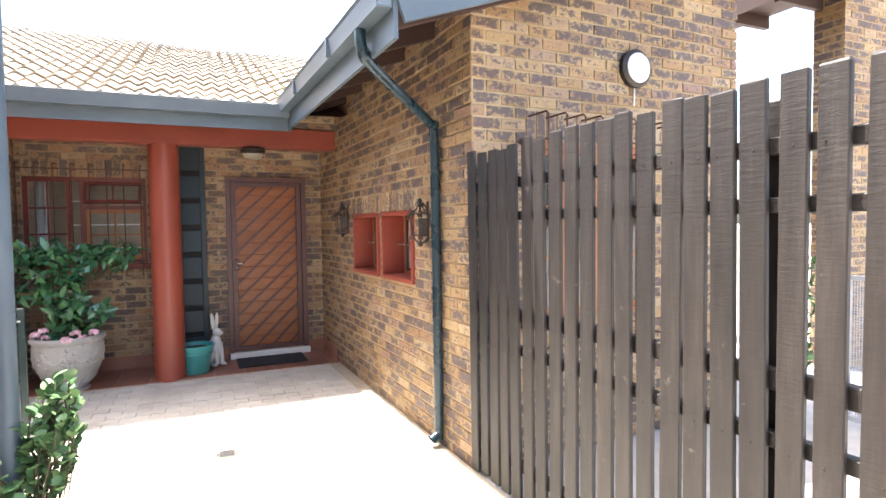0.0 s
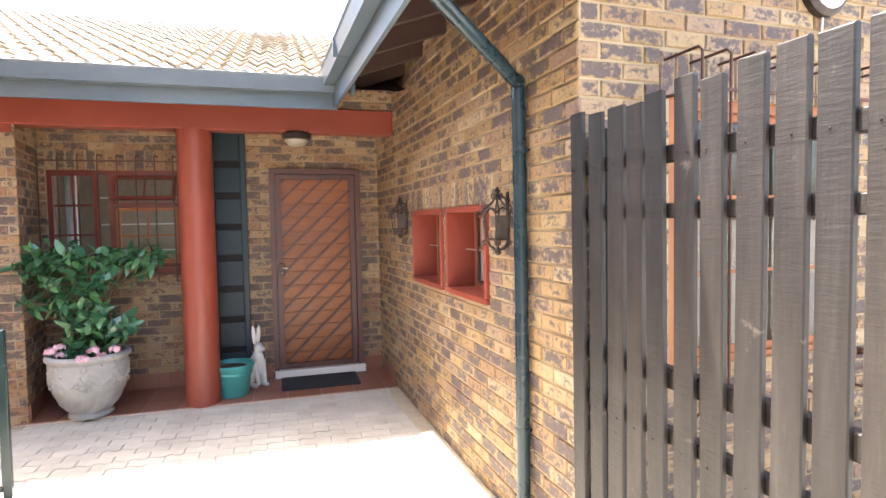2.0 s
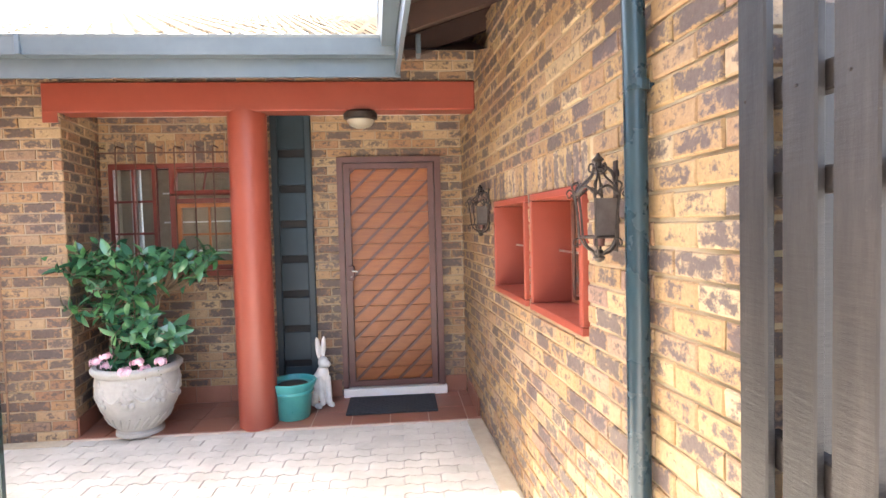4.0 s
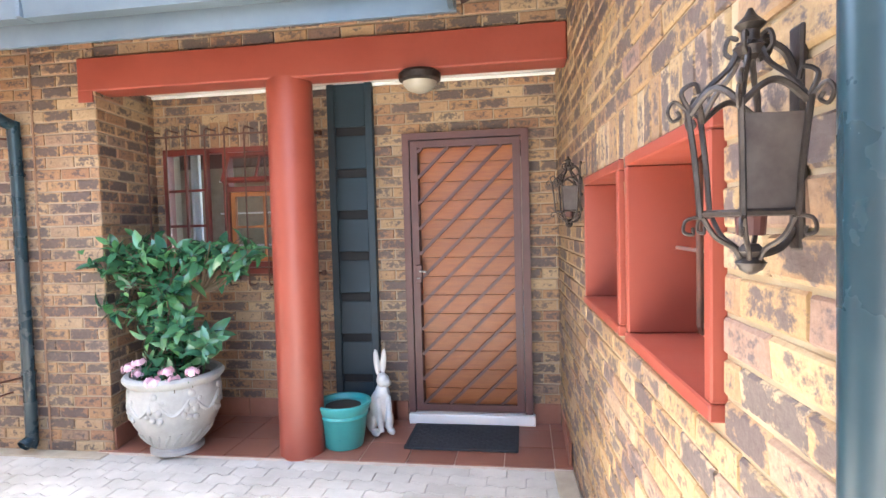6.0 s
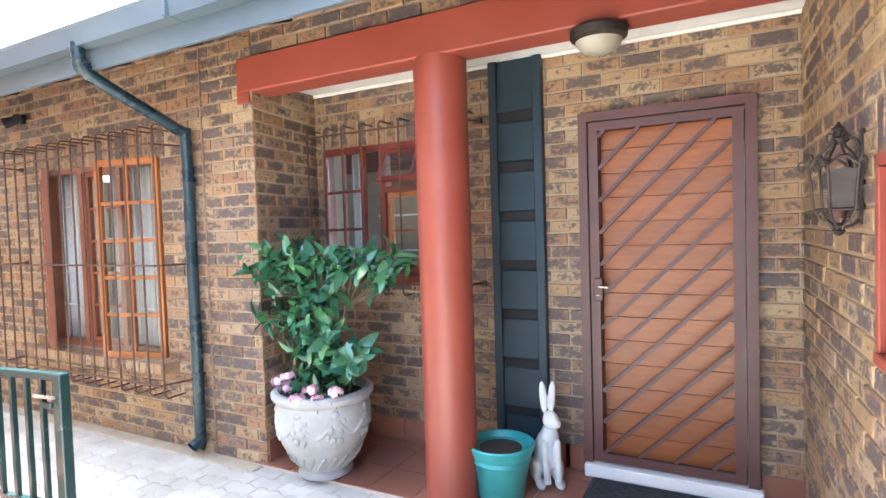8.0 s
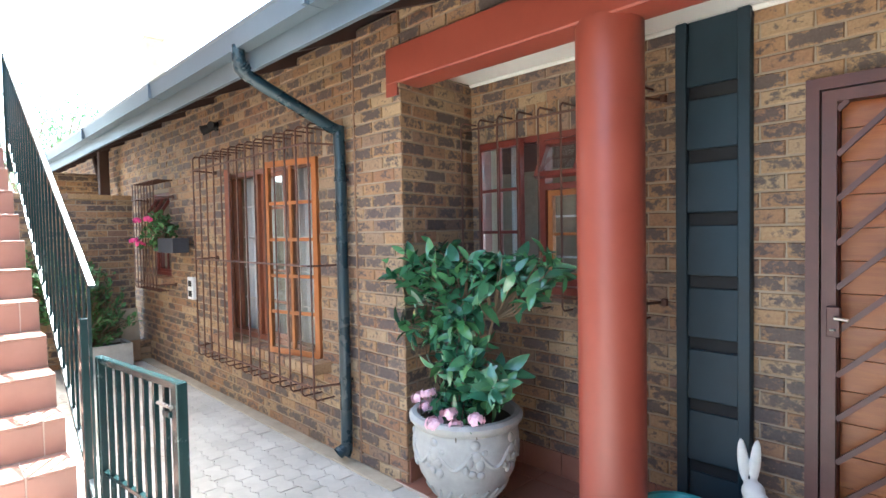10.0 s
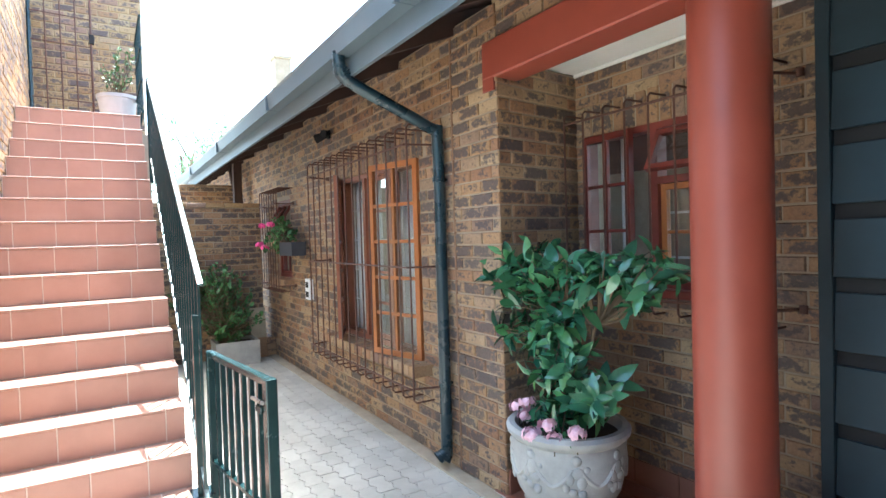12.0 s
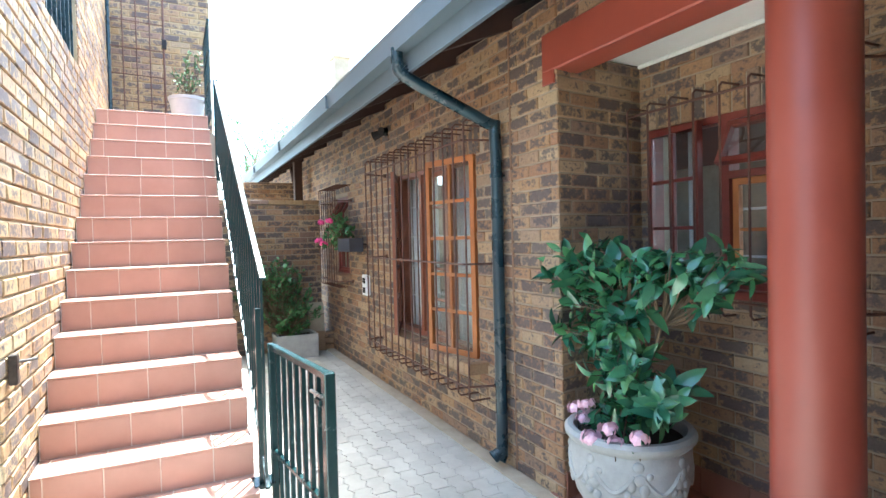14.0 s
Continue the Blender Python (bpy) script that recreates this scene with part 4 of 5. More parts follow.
# yard behind the fence
ms = thing("mesh_gate", RT @ pose(2.75, -1.5, 0, 0, 0, 80), "grey wire mesh gate in the side yard", "gate")
part("gate_frame", slab_with_holes(bmesh.new(), 0, 0.9, 0, 0.03, 0.05, 1.15, [(0.035, 0.865, 0.085, 1.115)]), M_GREYP, ms)
bm = bmesh.new()
for i in range(42):
    box(bm, 0.035 + i * 0.02, 0.039 + i * 0.02, 0.012, 0.016, 0.085, 1.115)
for i in range(51):
    box(bm, 0.035, 0.865, 0.0165, 0.02, 0.09 + i * 0.02, 0.094 + i * 0.02)
tagged(part("wire_mesh", bm, M_GREYP, ms), kind="stuff")
wall("wall_neighbour", "pale brick wall of the next house", pose(7.74, 5.75, 0), 0.0, 5.0, 4.6, material=M_BRICKY, seed=31, thick=0.11, lap0=0.01)
wall("wall_neighbour_side", "pale brick side wall of the next house", pose(7.74, 6.06, 0, 0, 0, -90), 0.0, 0.198, 4.6, material=M_BRICKY, seed=32, thick=0.11, lap1=0.11)
nb = thing("neighbour_eaves", None, "dark timber eaves of the next house", "eaves", kind="structure")
part("roof_deck", B(7.05, 7.725, 5.30, 8.2, 3.92, 3.98), M_EAVE, nb)
part("fascia_board", B(7.02, 7.048, 5.28, 8.2, 3.80, 3.99), M_EAVE, nb)
for k in range(4):
    part("rafter", B(7.05, 7.724, 5.36 + k * 0.6, 5.42 + k * 0.6, 3.78, 3.918), M_EAVE, nb)
# two unseen walls, added only to enclose the scene behind the camera
solid("boundary_wall", B(3.4, 9.0, -5.2, -5.0, 0, 2.2), M_MORTAR, "unseen plain wall, added to close the scene behind the yard", "wall", kind="structure")
solid("boundary_wall_south", B(-9, 3.4, -5.2, -5.0, 0, 2.2), M_MORTAR, "unseen plain wall, added to close the court behind the camera", "wall", kind="structure")

# ---- staircase and left building ----
STY0, STY1 = 5.866, 6.815
stairs = thing("staircase", None, "terracotta tiled outside staircase going up", "stairs", kind="structure")
RISE, RUN, X0S, Z0S = 0.172, 0.2235, -0.42, 0.505
bm = bmesh.new()
for i in range(-2, 14):
    xn, zt = X0S - RUN * i, Z0S + RISE * i
    box(bm, -5.2 if i == 13 else xn - RUN - 0.001, xn - 0.002, STY0 + 0.012, STY1 - 0.004, 0.0, zt - 0.002)
part("core", bm, M_GROUT, stairs)
rr = random.Random(3)
for i in range(-2, 14):
    xn, zt = X0S - RUN * i, Z0S + RISE * i
    off = rr.choice((0.0, 0.11, 0.06, 0.16))
    ys = [STY0 + 0.014]
    y = STY0 + off
    while y < STY1 - 0.03:
        if y > ys[0] + 0.03:
            ys.append(y)
        y += 0.232
    ys.append(STY1 - 0.002)
    for a, b in zip(ys, ys[1:]):
        part("riser_tile", B(xn - 0.012, xn, a + 0.003, b - 0.003, zt - RISE + 0.002, zt - 0.014, bevel=0.0015), M_STAIRTILE, stairs)
        part("tread_tile", B(xn - (RUN if i < 13 else 0.9) + 0.0, xn + 0.006, a + 0.003, b - 0.003, zt - 0.012, zt, bevel=0.002), M_STAIRTILE, stairs)
UPW = (-2.45, -1.30, 2.86, 4.0)
bw = wall("wall_stair", "sunlit yellow flash-brick wall beside the stairs", pose(0, STY0, 0, 0, 0, 180), 0.08, 6.6, 4.3, [(1.30, 2.45, 2.86, 4.0)], material=M_BRICKY, near=(0.2, 2.6, 1.0, 2.9), seed=41)
solid("wall_left_house", B(-6.6, -0.08, -3.0, STY0 - 0.24, 0, 4.3), M_MORTAR, "plain body of the house beside the stairs", "wall", kind="structure")
w5 = thing("window_5", None, "upper window in dark teal steel frame beside the stairs", "window", kind="structure")
part("window_frame", slab_with_holes(bmesh.new(), -2.44, -1.31, 5.78, 5.83, 2.87, 3.99, [(-2.40, -1.90, 2.91, 3.95), (-1.85, -1.35, 2.91, 3.95)]), M_GREEN, w5)
for a, b in ((-2.40, -1.90), (-1.85, -1.35)):
    part("pane", B(a, b, 5.80, 5.806, 2.91, 3.95), M_GLASS, w5).visible_shadow = False
for k in range(7):
    part("bar", B(-2.38 + k * 0.16, -2.365 + k * 0.16, 5.84, 5.855, 2.88, 3.98), M_GREEN, w5)
lb = thing("latch_box", pose(-0.20, STY0 + 0.012, 1.0), "small dark metal latch on the stair wall", "latch")
part("plate", B(-0.02, 0.02, 0.0, 0.03, -0.03, 0.09, bevel=0.003), M_IRON, lb)
part("bolt", T([(0.0, 0.035, 0.06), (-0.02, 0.09, 0.062)], 0.006, 8), M_IRON, lb)
wall("wall_landing", "yellow flash-brick wall behind the upper landing", pose(-5.15, STY0, 0, 0, 0, 90), 0.0, 1.10, 5.6, material=M_BRICKY, seed=42, z0=2.70)
solid("landing_support", B(-5.4, -4.3, STY1, 6.95, 0.0, 2.74), M_MORTAR, "plain support under the landing", "wall", kind="structure")

ug = thing("trellis_gate", pose(-4.62, 0, 2.745), "tall iron grid gate on the upper landing", "gate")
part("gate_post", T([(0, 5.89, 0), (0, 5.89, 2.3)], 0.022, 8), M_GREEN, ug)
part("gate_post", T([(0, 6.44, 0), (0, 6.44, 2.3)], 0.012, 8), M_RUST, ug)
for k in range(3):
    part("bar", T([(0, 6.03 + k * 0.135, 0.02), (0, 6.03 + k * 0.135, 2.3)], 0.007, 6), M_RUST, ug)
for k in range(8):
    part("cross_bar", T([(0.012, 5.89, 0.08 + k * 0.30), (0.012, 6.44, 0.06 + k * 0.30)], 0.007, 6), M_RUST, ug)
part("lock", B(-0.02, 0.03, 6.42, 6.47, 1.0, 1.1, bevel=0.004), M_BLACK, ug)

# stair railing
rail = thing("stair_railing", None, "dark green steel stair railing with thin uprights", "railing")
RY0 = 6.842


def nose(x):
    return Z0S + RISE * (X0S - x) / RUN


def sloped(x0, z0, x1, z1, wide, deep):
    d = Vector((x1 - x0, 0, z1 - z0))
    return B(0, d.length, -wide, wide, -deep, deep, bevel=0.003, m=Matrix.Translation((x0, RY0, z0)) @ d.to_track_quat('X', 'Z').to_matrix().to_4x4())


def top_rail(x):
    return 1.34 + (x + 0.13) * (2.86 - 1.34) / (-2.58 + 0.13)


part("handrail", sloped(-0.13, 1.34, -2.66, top_rail(-2.66), 0.014, 0.008), M_RAIL, rail)
part("bottom_rail", sloped(-0.16, nose(-0.16) + 0.05, -2.66, nose(-2.66) + 0.05, 0.012, 0.010), M_RAIL, rail)
x = -0.20
while x > -2.62:
    part("upright", B(x - 0.006, x + 0.006, RY0 - 0.006, RY0 + 0.006, nose(x) + 0.05, top_rail(x)), M_RAIL, rail)
    x -= 0.105
part("post", B(-0.33, -0.29, RY0 - 0.02, RY0 + 0.02, 0.30, 1.19, bevel=0.003), M_RAIL, rail)
part("base_plate", B(-0.37, -0.25, RY0 - 0.05, RY0 + 0.05, 0.325, 0.338), M_RAIL, rail)
part("post", B(-2.68, -2.645, RY0 - 0.018, RY0 + 0.018, 2.05, 2.92, bevel=0.003), M_RAIL, rail)
lr = thing("landing_railing", None, "dark green lattice railing on the landing", "railing")
for k in range(9):
    x = -3.45 - k * 0.10
    part("upright", B(x - 0.006, x + 0.006, RY0 - 0.006, RY0 + 0.006, 2.74, 3.70), M_RAIL, lr)
for z in (2.80, 3.10, 3.40, 3.70):
    part("rail", B(-4.35, -3.40, RY0 - 0.012, RY0 + 0.012, z - 0.01, z + 0.01), M_RAIL, lr)

# child gate standing open
cgm = pose(-0.27, 6.895, -0.02, 0, 0, 7.6)
cg2 = thing("stair_gate", cgm, "dark green steel gate at the foot of the stairs, standing open", "gate")
L = 0.70
part("top_rail", B(0, L, -0.016, 0.016, 1.005, 1.035, bevel=0.003), M_RAIL, cg2)
part("bottom_rail", B(0, L, -0.014, 0.014, 0.08, 0.11, bevel=0.003), M_RAIL, cg2)
part("middle_rail", B(0, L, -0.012, 0.012, 0.50, 0.52, bevel=0.002), M_RAIL, cg2)
part("end_post", B(L, L + 0.045, -0.022, 0.022, 0.04, 1.035, bevel=0.004), M_RAIL, cg2)
part("hinge_post", B(-0.03, 0.0, -0.016, 0.016, 0.06, 1.035, bevel=0.003), M_RAIL, cg2)
for k in range(7):
    x = 0.085 + k * 0.0885
    part("upright", B(x - 0.009, x + 0.009, -0.009, 0.009, 0.11, 1.005), M_RAIL, cg2)
bm = bmesh.new()
for i in range(47):
    box(bm, 0.01 + i * 0.0148, 0.013 + i * 0.0148, 0.0125, 0.0145, 0.11, 0.50)
for i in range(27):
    box(bm, 0.0, L, 0.0146, 0.0165, 0.115 + i * 0.0148, 0.118 + i * 0.0148)
tagged(part("wire_mesh", bm, M_GREYP, cg2, "fine wire mesh"), kind="stuff")
latch = part("latch", B(L - 0.055, L + 0.0, -0.03, -0.016, 0.90, 0.925, bevel=0.003), M_RAIL, cg2, "steel slide latch")
part("bolt", T([(L - 0.09, -0.028, 0.945), (L + 0.02, -0.028, 0.945)], 0.007, 8), M_CHROME, latch)

# pole by the rose bush
pl = thing("steel_pole", pose(0.80, 5.30, 0), "dark slate-blue steel pole beside the rose bush", "pole")
part("shaft", T([(0, 0, 0), (0, 0, 3.3)], 0.045, 16), M_BLUE, pl, smooth=True)
part("base_plate", B(-0.09, 0.09, -0.09, 0.09, -0.02, 0.012, bevel=0.003), M_BLUE, pl)
part("cap", lathe(bmesh.new(), [(0.05, 3.3), (0.05, 3.32), (0.02, 3.335)], 16), M_BLUE, pl)

# ---- far end of the passage ----
wall("wall_garden", "brown flash-brick garden wall across the passage", pose(-5.2, 6.95, 0, 0, 0, 90), 0.0, 1.36, 2.0, seed=51, thick=0.22)
wall("wall_far", "shaded brick wall under the far eaves", pose(-7.4, 7.56, 0, 0, 0, 90), 0.0, 0.86, 2.52, seed=52, thick=0.2)
cop = thing("wall_coping", None, "pale brick coping on the garden wall", "coping", kind="structure")
for k in range(6):
    part("brick", B(-5.44, -5.18, 6.95 + k * 0.227, 7.17 + k * 0.227, 2.002, 2.06, bevel=0.004), M_BRICKY, cop)
pb_ = thing("planter_trough", pose(-4.85, 7.86, 0), "pale cement planter trough on the paving", "planter")
part("trough", slab_with_holes(bmesh.new(), -0.22, 0.22, 0, 0.30, -0.26, 0.26, [(-0.18, 0.18, -0.22, 0.22)], m=Matrix(((1, 0, 0, 0), (0, 0, 1, 0), (0, 1, 0, 0), (0, 0, 0, 1)))), M_CONC, pb_)
part("soil", B(-0.179, 0.179, -0.219, 0.219, 0.02, 0.26), M_SOIL, pb_)
kb = thing("brick_kerb", None, "low brick bed edge below the garden wall", "kerb")
for k in range(4):
    for j in range(3):
        part("brick", B(-5.12, -5.02, 7.55 + k * 0.225, 7.765 + k * 0.225, j * 0.085, j * 0.085 + 0.075, bevel=0.004), M_BRICK, kb)
pk = thing("paving_slab", pose(-5.0, 8.22, 0.0, 0, -9, 0), "pale stone slab leaning on the garden wall", "slab")
part("slab", B(-0.02, 0.02, -0.12, 0.08, 0.26, 0.66, bevel=0.006), M_EDGE, pk)
part("foot", B(-0.03, 0.03, -0.14, 0.08, 0.0, 0.26, bevel=0.006), M_BRICK, pk)
ch = thing("chimney", pose(-9.2, 9.8, 3.2), "small brick chimney on the tiled roof", "chimney")
part("flue", B(-0.16, 0.16, -0.16, 0.16, 0, 2.15), M_EDGE, ch)
part("cap", B(-0.19, 0.19, -0.19, 0.19, 2.15, 2.21, bevel=0.01), M_EDGE, ch)
pst = thing("timber_post", pose(-6.3, 8.25, 0), "dark timber post under the far eaves", "post")
part("shaft", B(-0.06, 0.06, -0.06, 0.06, 0, 2.75, bevel=0.006), M_EAVE, pst)
part("brace", T([(0, 0, 2.1), (-0.5, 0, 2.7)], 0.035, 6), M_EAVE, pst)

# ---- pots and statue ----
def flower_pot():
    ob = thing("stone_planter", pose(0.44, 8.50, 0.014), "large pale cast-stone urn with relief on the porch", "planter pot")
    prof = [(0.150, 0.0), (0.168, 0.012), (0.168, 0.035), (0.150, 0.052), (0.205, 0.12), (0.262, 0.22), (0.287, 0.32), (0.293, 0.42), (0.285, 0.475), (0.300, 0.49), (0.314, 0.505), (0.316, 0.525), (0.300, 0.542), (0.272, 0.542), (0.262, 0.52), (0.258, 0.46)]
    part("body", lathe(bmesh.new(), prof, 56), M_CONC, ob, smooth=True)
    part("soil", lathe(bmesh.new(), [(0.262, 0.47), (0.262, 0.485), (0.01, 0.50)], 32), M_SOIL, ob)
    rr = random.Random(4)
    for k in range(22):
        a = 2 * math.pi * k / 22
        pts = []
        for t in (0, 0.33, 0.66, 1):
            b = a + 0.28 * t
            pts.append(((0.160 + 0.075 * t) * math.cos(b), (0.160 + 0.075 * t) * math.sin(b), 0.07 + 0.10 * t))
        part("gadroon", T(pts, [0.006, 0.014, 0.016, 0.006], 6), M_CONC, ob, smooth=True)
    bm = bmesh.new()
    for k in range(8):
        a = 2 * math.pi * k / 8 + 0.15
        for n, (da, z, s) in enumerate(((0, 0.44, 0.026), (0.02, 0.385, 0.032), (0.09, 0.34, 0.026), (-0.11, 0.355, 0.022), (0.17, 0.40, 0.018), (-0.06, 0.29, 0.024), (0.10, 0.28, 0.022), (-0.17, 0.31, 0.018))):
            r = 0.286 - 0.16 * max(0, 0.33 - z)
            b = a + da
            blob(bm, (r * math.cos(b), r * math.sin(b), z), (0.014, s, s * rr.uniform(0.9, 1.6)), Matrix.Rotation(b, 4, 'Z') @ Matrix.Rotation(rr.uniform(-0.7, 0.7), 4, 'X'), 2)
        pts = [((0.285 - 0.1 * max(0, 0.33 - z)) * math.cos(a + d), (0.285 - 0.1 * max(0, 0.33 - z)) * math.sin(a + d), z) for d, z in ((0.05, 0.40), (0.2, 0.345), (0.39, 0.31), (0.58, 0.345), (0.72, 0.40))]
        tube(bm, smooth_path(pts, 4), 0.013, 6)
    part("relief", bm, M_CONC, ob, "worn swag relief", True)
    return ob


flower_pot()


def leaf_shape(l, w, name, material, fold=0.25, curl=0.18):
    bm = bmesh.new()
    n = 5
    mid, left, right = [], [], []
    for i in range(n + 1):
        t = i / n
        ww = w * math.sin(math.pi * min(1, t * 0.96 + 0.03)) ** 0.8 * (1 - 0.25 * t)
        z = -curl * l * t * t
        mid.append(bm.verts.new((l * t, 0, z)))
        if 0 < i < n:
            left.append(bm.verts.new((l * t, ww / 2, z + fold * ww / 2)))
            right.append(bm.verts.new((l * t, -ww / 2, z + fold * ww / 2)))
    for side, sgn in ((left, 1), (right, -1)):
        rows = [mid[0], *side, mid[n]]
        for i in range(n):
            q = [mid[i], mid[i + 1], rows[i + 1], rows[i]]
            q = list(dict.fromkeys(q))
            if len(q) > 2:
                bm.faces.new(q if sgn > 0 else q[::-1])
    me = mesh_of(name, bm, material, True)
    return me


def rosette(parent, tip, way, n, size, meshes, rr, objs, rest):
    """A whorl of leaves round a shoot's tip."""
    q = Vector(way).to_track_quat('Z', 'Y').to_matrix().to_4x4()
    for k in range(n):
        lift = rr.uniform(-45, 55) if k > 2 else rr.uniform(40, 75)
        m = Matrix.Translation(Vector(tip) + Vector(way) * rr.uniform(-0.10, 0.01)) @ q @ Matrix.Rotation(k * 2.4 + rr.uniform(-0.4, 0.4), 4, 'Z') @ Matrix.Rotation(-radians(lift), 4, 'Y') @ Matrix.Rotation(rr.uniform(-0.5, 0.5), 4, 'X') @ Matrix.Scale(size * rr.uniform(0.7, 1.15), 4)
        me = rr.choice(meshes)
        if objs[0] > 0:
            ob = new("leaf", me)
            ob.parent = parent
            ob.matrix_local = m
            objs[0] -= 1
        else:
            vv = [rest.verts.new(m @ v.co) for v in me.vertices]
            for p in me.polygons:
                rest.faces.new([vv[i] for i in p.vertices]).smooth = True


def gardenia():
    ob = thing("potted_shrub", pose(0.44, 8.50, 0.505), "glossy dark green broad-leaved shrub in the stone urn", "potted plant")
    rr = random.Random(21)
    leaves = [leaf_shape(0.118, 0.056, "leaf", M_LEAF, 0.3, 0.25), leaf_shape(0.100, 0.048, "leaf", M_LEAF, 0.4, 0.38), leaf_shape(0.132, 0.062, "leaf", M_LEAF, 0.2, 0.36)]
    rest = bmesh.new()
    objs = [285]
    tips = []
    # crown zones: centre, spread, shoots
    for c, s, n in (((-0.24, -0.03, 0.82), (0.31, 0.18, 0.15), 36), ((0.31, 0.02, 0.82), (0.34, 0.17, 0.14), 34), ((-0.05, -0.04, 0.64), (0.26, 0.18, 0.12), 18),
                    ((-0.26, -0.05, 0.47), (0.19, 0.13, 0.08), 11), ((0.0, -0.06, 0.33), (0.19, 0.14, 0.14), 18), ((0.25, -0.06, 0.24), (0.13, 0.12, 0.08), 10), ((0.08, 0.0, 0.12), (0.18, 0.14, 0.06), 10), ((0.0, -0.05, 0.05), (0.21, 0.19, 0.03), 16)):
        for _ in range(n):
            while True:
                p = Vector((rr.uniform(-1, 1), rr.uniform(-1, 1), rr.uniform(-1, 1)))
                if p.length < 1:
                    break
            tips.append(Vector(c) + Vector((p.x * s[0], p.y * s[1], p.z * s[2])))
    wood = bmesh.new()
    trunk = [Vector((0, 0, -0.02)), Vector((-0.01, 0, 0.2)), Vector((0.01, 0.01, 0.45)), Vector((0.0, 0, 0.7))]
    tube(wood, smooth_path(trunk, 5), [0.016 - 0.0006 * i for i in range(16)], 8)
    tube(wood, smooth_path([(0.03, 0.02, -0.02), (0.08, 0.02, 0.25), (0.18, 0.03, 0.55), (0.28, 0.02, 0.8)], 5), [0.013 - 0.0005 * i for i in range(16)], 8)
    for p in tips:
        base = min((Vector((0, 0, z)) for z in (0.05, 0.2, 0.35, 0.5, 0.65)), key=lambda q: abs((p - q).length - 0.28))
        if p.x > 0.15 and p.z > 0.5:
            base = Vector((0.19, 0.03, 0.56))
        mid = (base + p) / 2 + Vector((0, 0, -0.03))
        tube(wood, [base, mid, p], [0.006, 0.005, 0.003], 5)
        way = ((p - base).normalized() + Vector((rr.uniform(-0.4, 0.4), rr.uniform(-0.6, 0.2), 0.5))).normalized()
        rosette(ob, p, way, rr.randint(6, 9), rr.uniform(0.85, 1.2), leaves, rr, objs, rest)
    part("stem", wood, M_STEM, ob, smooth=True)
    tagged(part("foliage", rest, M_LEAF, ob), kind="stuff")
    return ob


gardenia()


def blossom(name, m, r, material, label, group, n=11):
    ob = thing(name, m, label, "flower", group)
    rr = random.Random(int(m.translation.x * 1000) % 97)
    for k in range(n):
        p = Vector((rr.uniform(-1, 1), rr.uniform(-1, 1), rr.uniform(-0.3, 0.9))).normalized() * r * rr.uniform(0.6, 1.15)
        p.z *= 0.45
        bm = bmesh.new()
        c = bm.verts.new((0, 0, 0.004))
        ring = []
        for q in range(10):
            a = 2 * math.pi * q / 10
            rad = r * 0.48 * (1.0 if q % 2 else 0.75)
            ring.append(bm.verts.new((rad * math.cos(a), rad * math.sin(a), -0.2 * rad)))
        for q in range(10):
            bm.faces.new((c, ring[q], ring[(q + 1) % 10]))
        f = part("floret", bm, material, ob)
        f.matrix_local = Matrix.Translation(p) @ p.to_track_quat('Z', 'Y').to_matrix().to_4x4()
    part("stalk", T([(0, 0, -r * 1.8), (0, 0, 0)], 0.003, 5), M_STEM, ob)
    return ob


for x, y, z, r in ((0.22, 8.36, 0.60, 0.058), (0.29, 8.33, 0.57, 0.045), (0.27, 8.38, 0.63, 0.045), (0.47, 8.23, 0.545, 0.056), (0.55, 8.27, 0.60, 0.052), (0.60, 8.26, 0.555, 0.046), (0.68, 8.33, 0.59, 0.056)):
    blossom("pink_flower", pose(x, y, z), r, M_PINK, "pale pink flower head at the rim of the urn", "pink flowers in the urn")

tp = thing("turquoise_pot", pose(1.565, 8.66, 0.018) @ Matrix.Diagonal((0.93, 0.93, 0.84, 1)), "turquoise glazed pot filled with soil", "plant pot")
part("body", lathe(bmesh.new(), [(0.135, 0), (0.14, 0.008), (0.172, 0.24), (0.176, 0.245), (0.182, 0.25), (0.182, 0.268), (0.178, 0.274), (0.19, 0.30), (0.204, 0.335), (0.206, 0.352), (0.198, 0.36), (0.182, 0.355), (0.17, 0.32)], 48), M_TEAL, tp, smooth=True)
part("soil", lathe(bmesh.new(), [(0.174, 0.30), (0.174, 0.318), (0.02, 0.325)], 28), M_SOIL, tp)


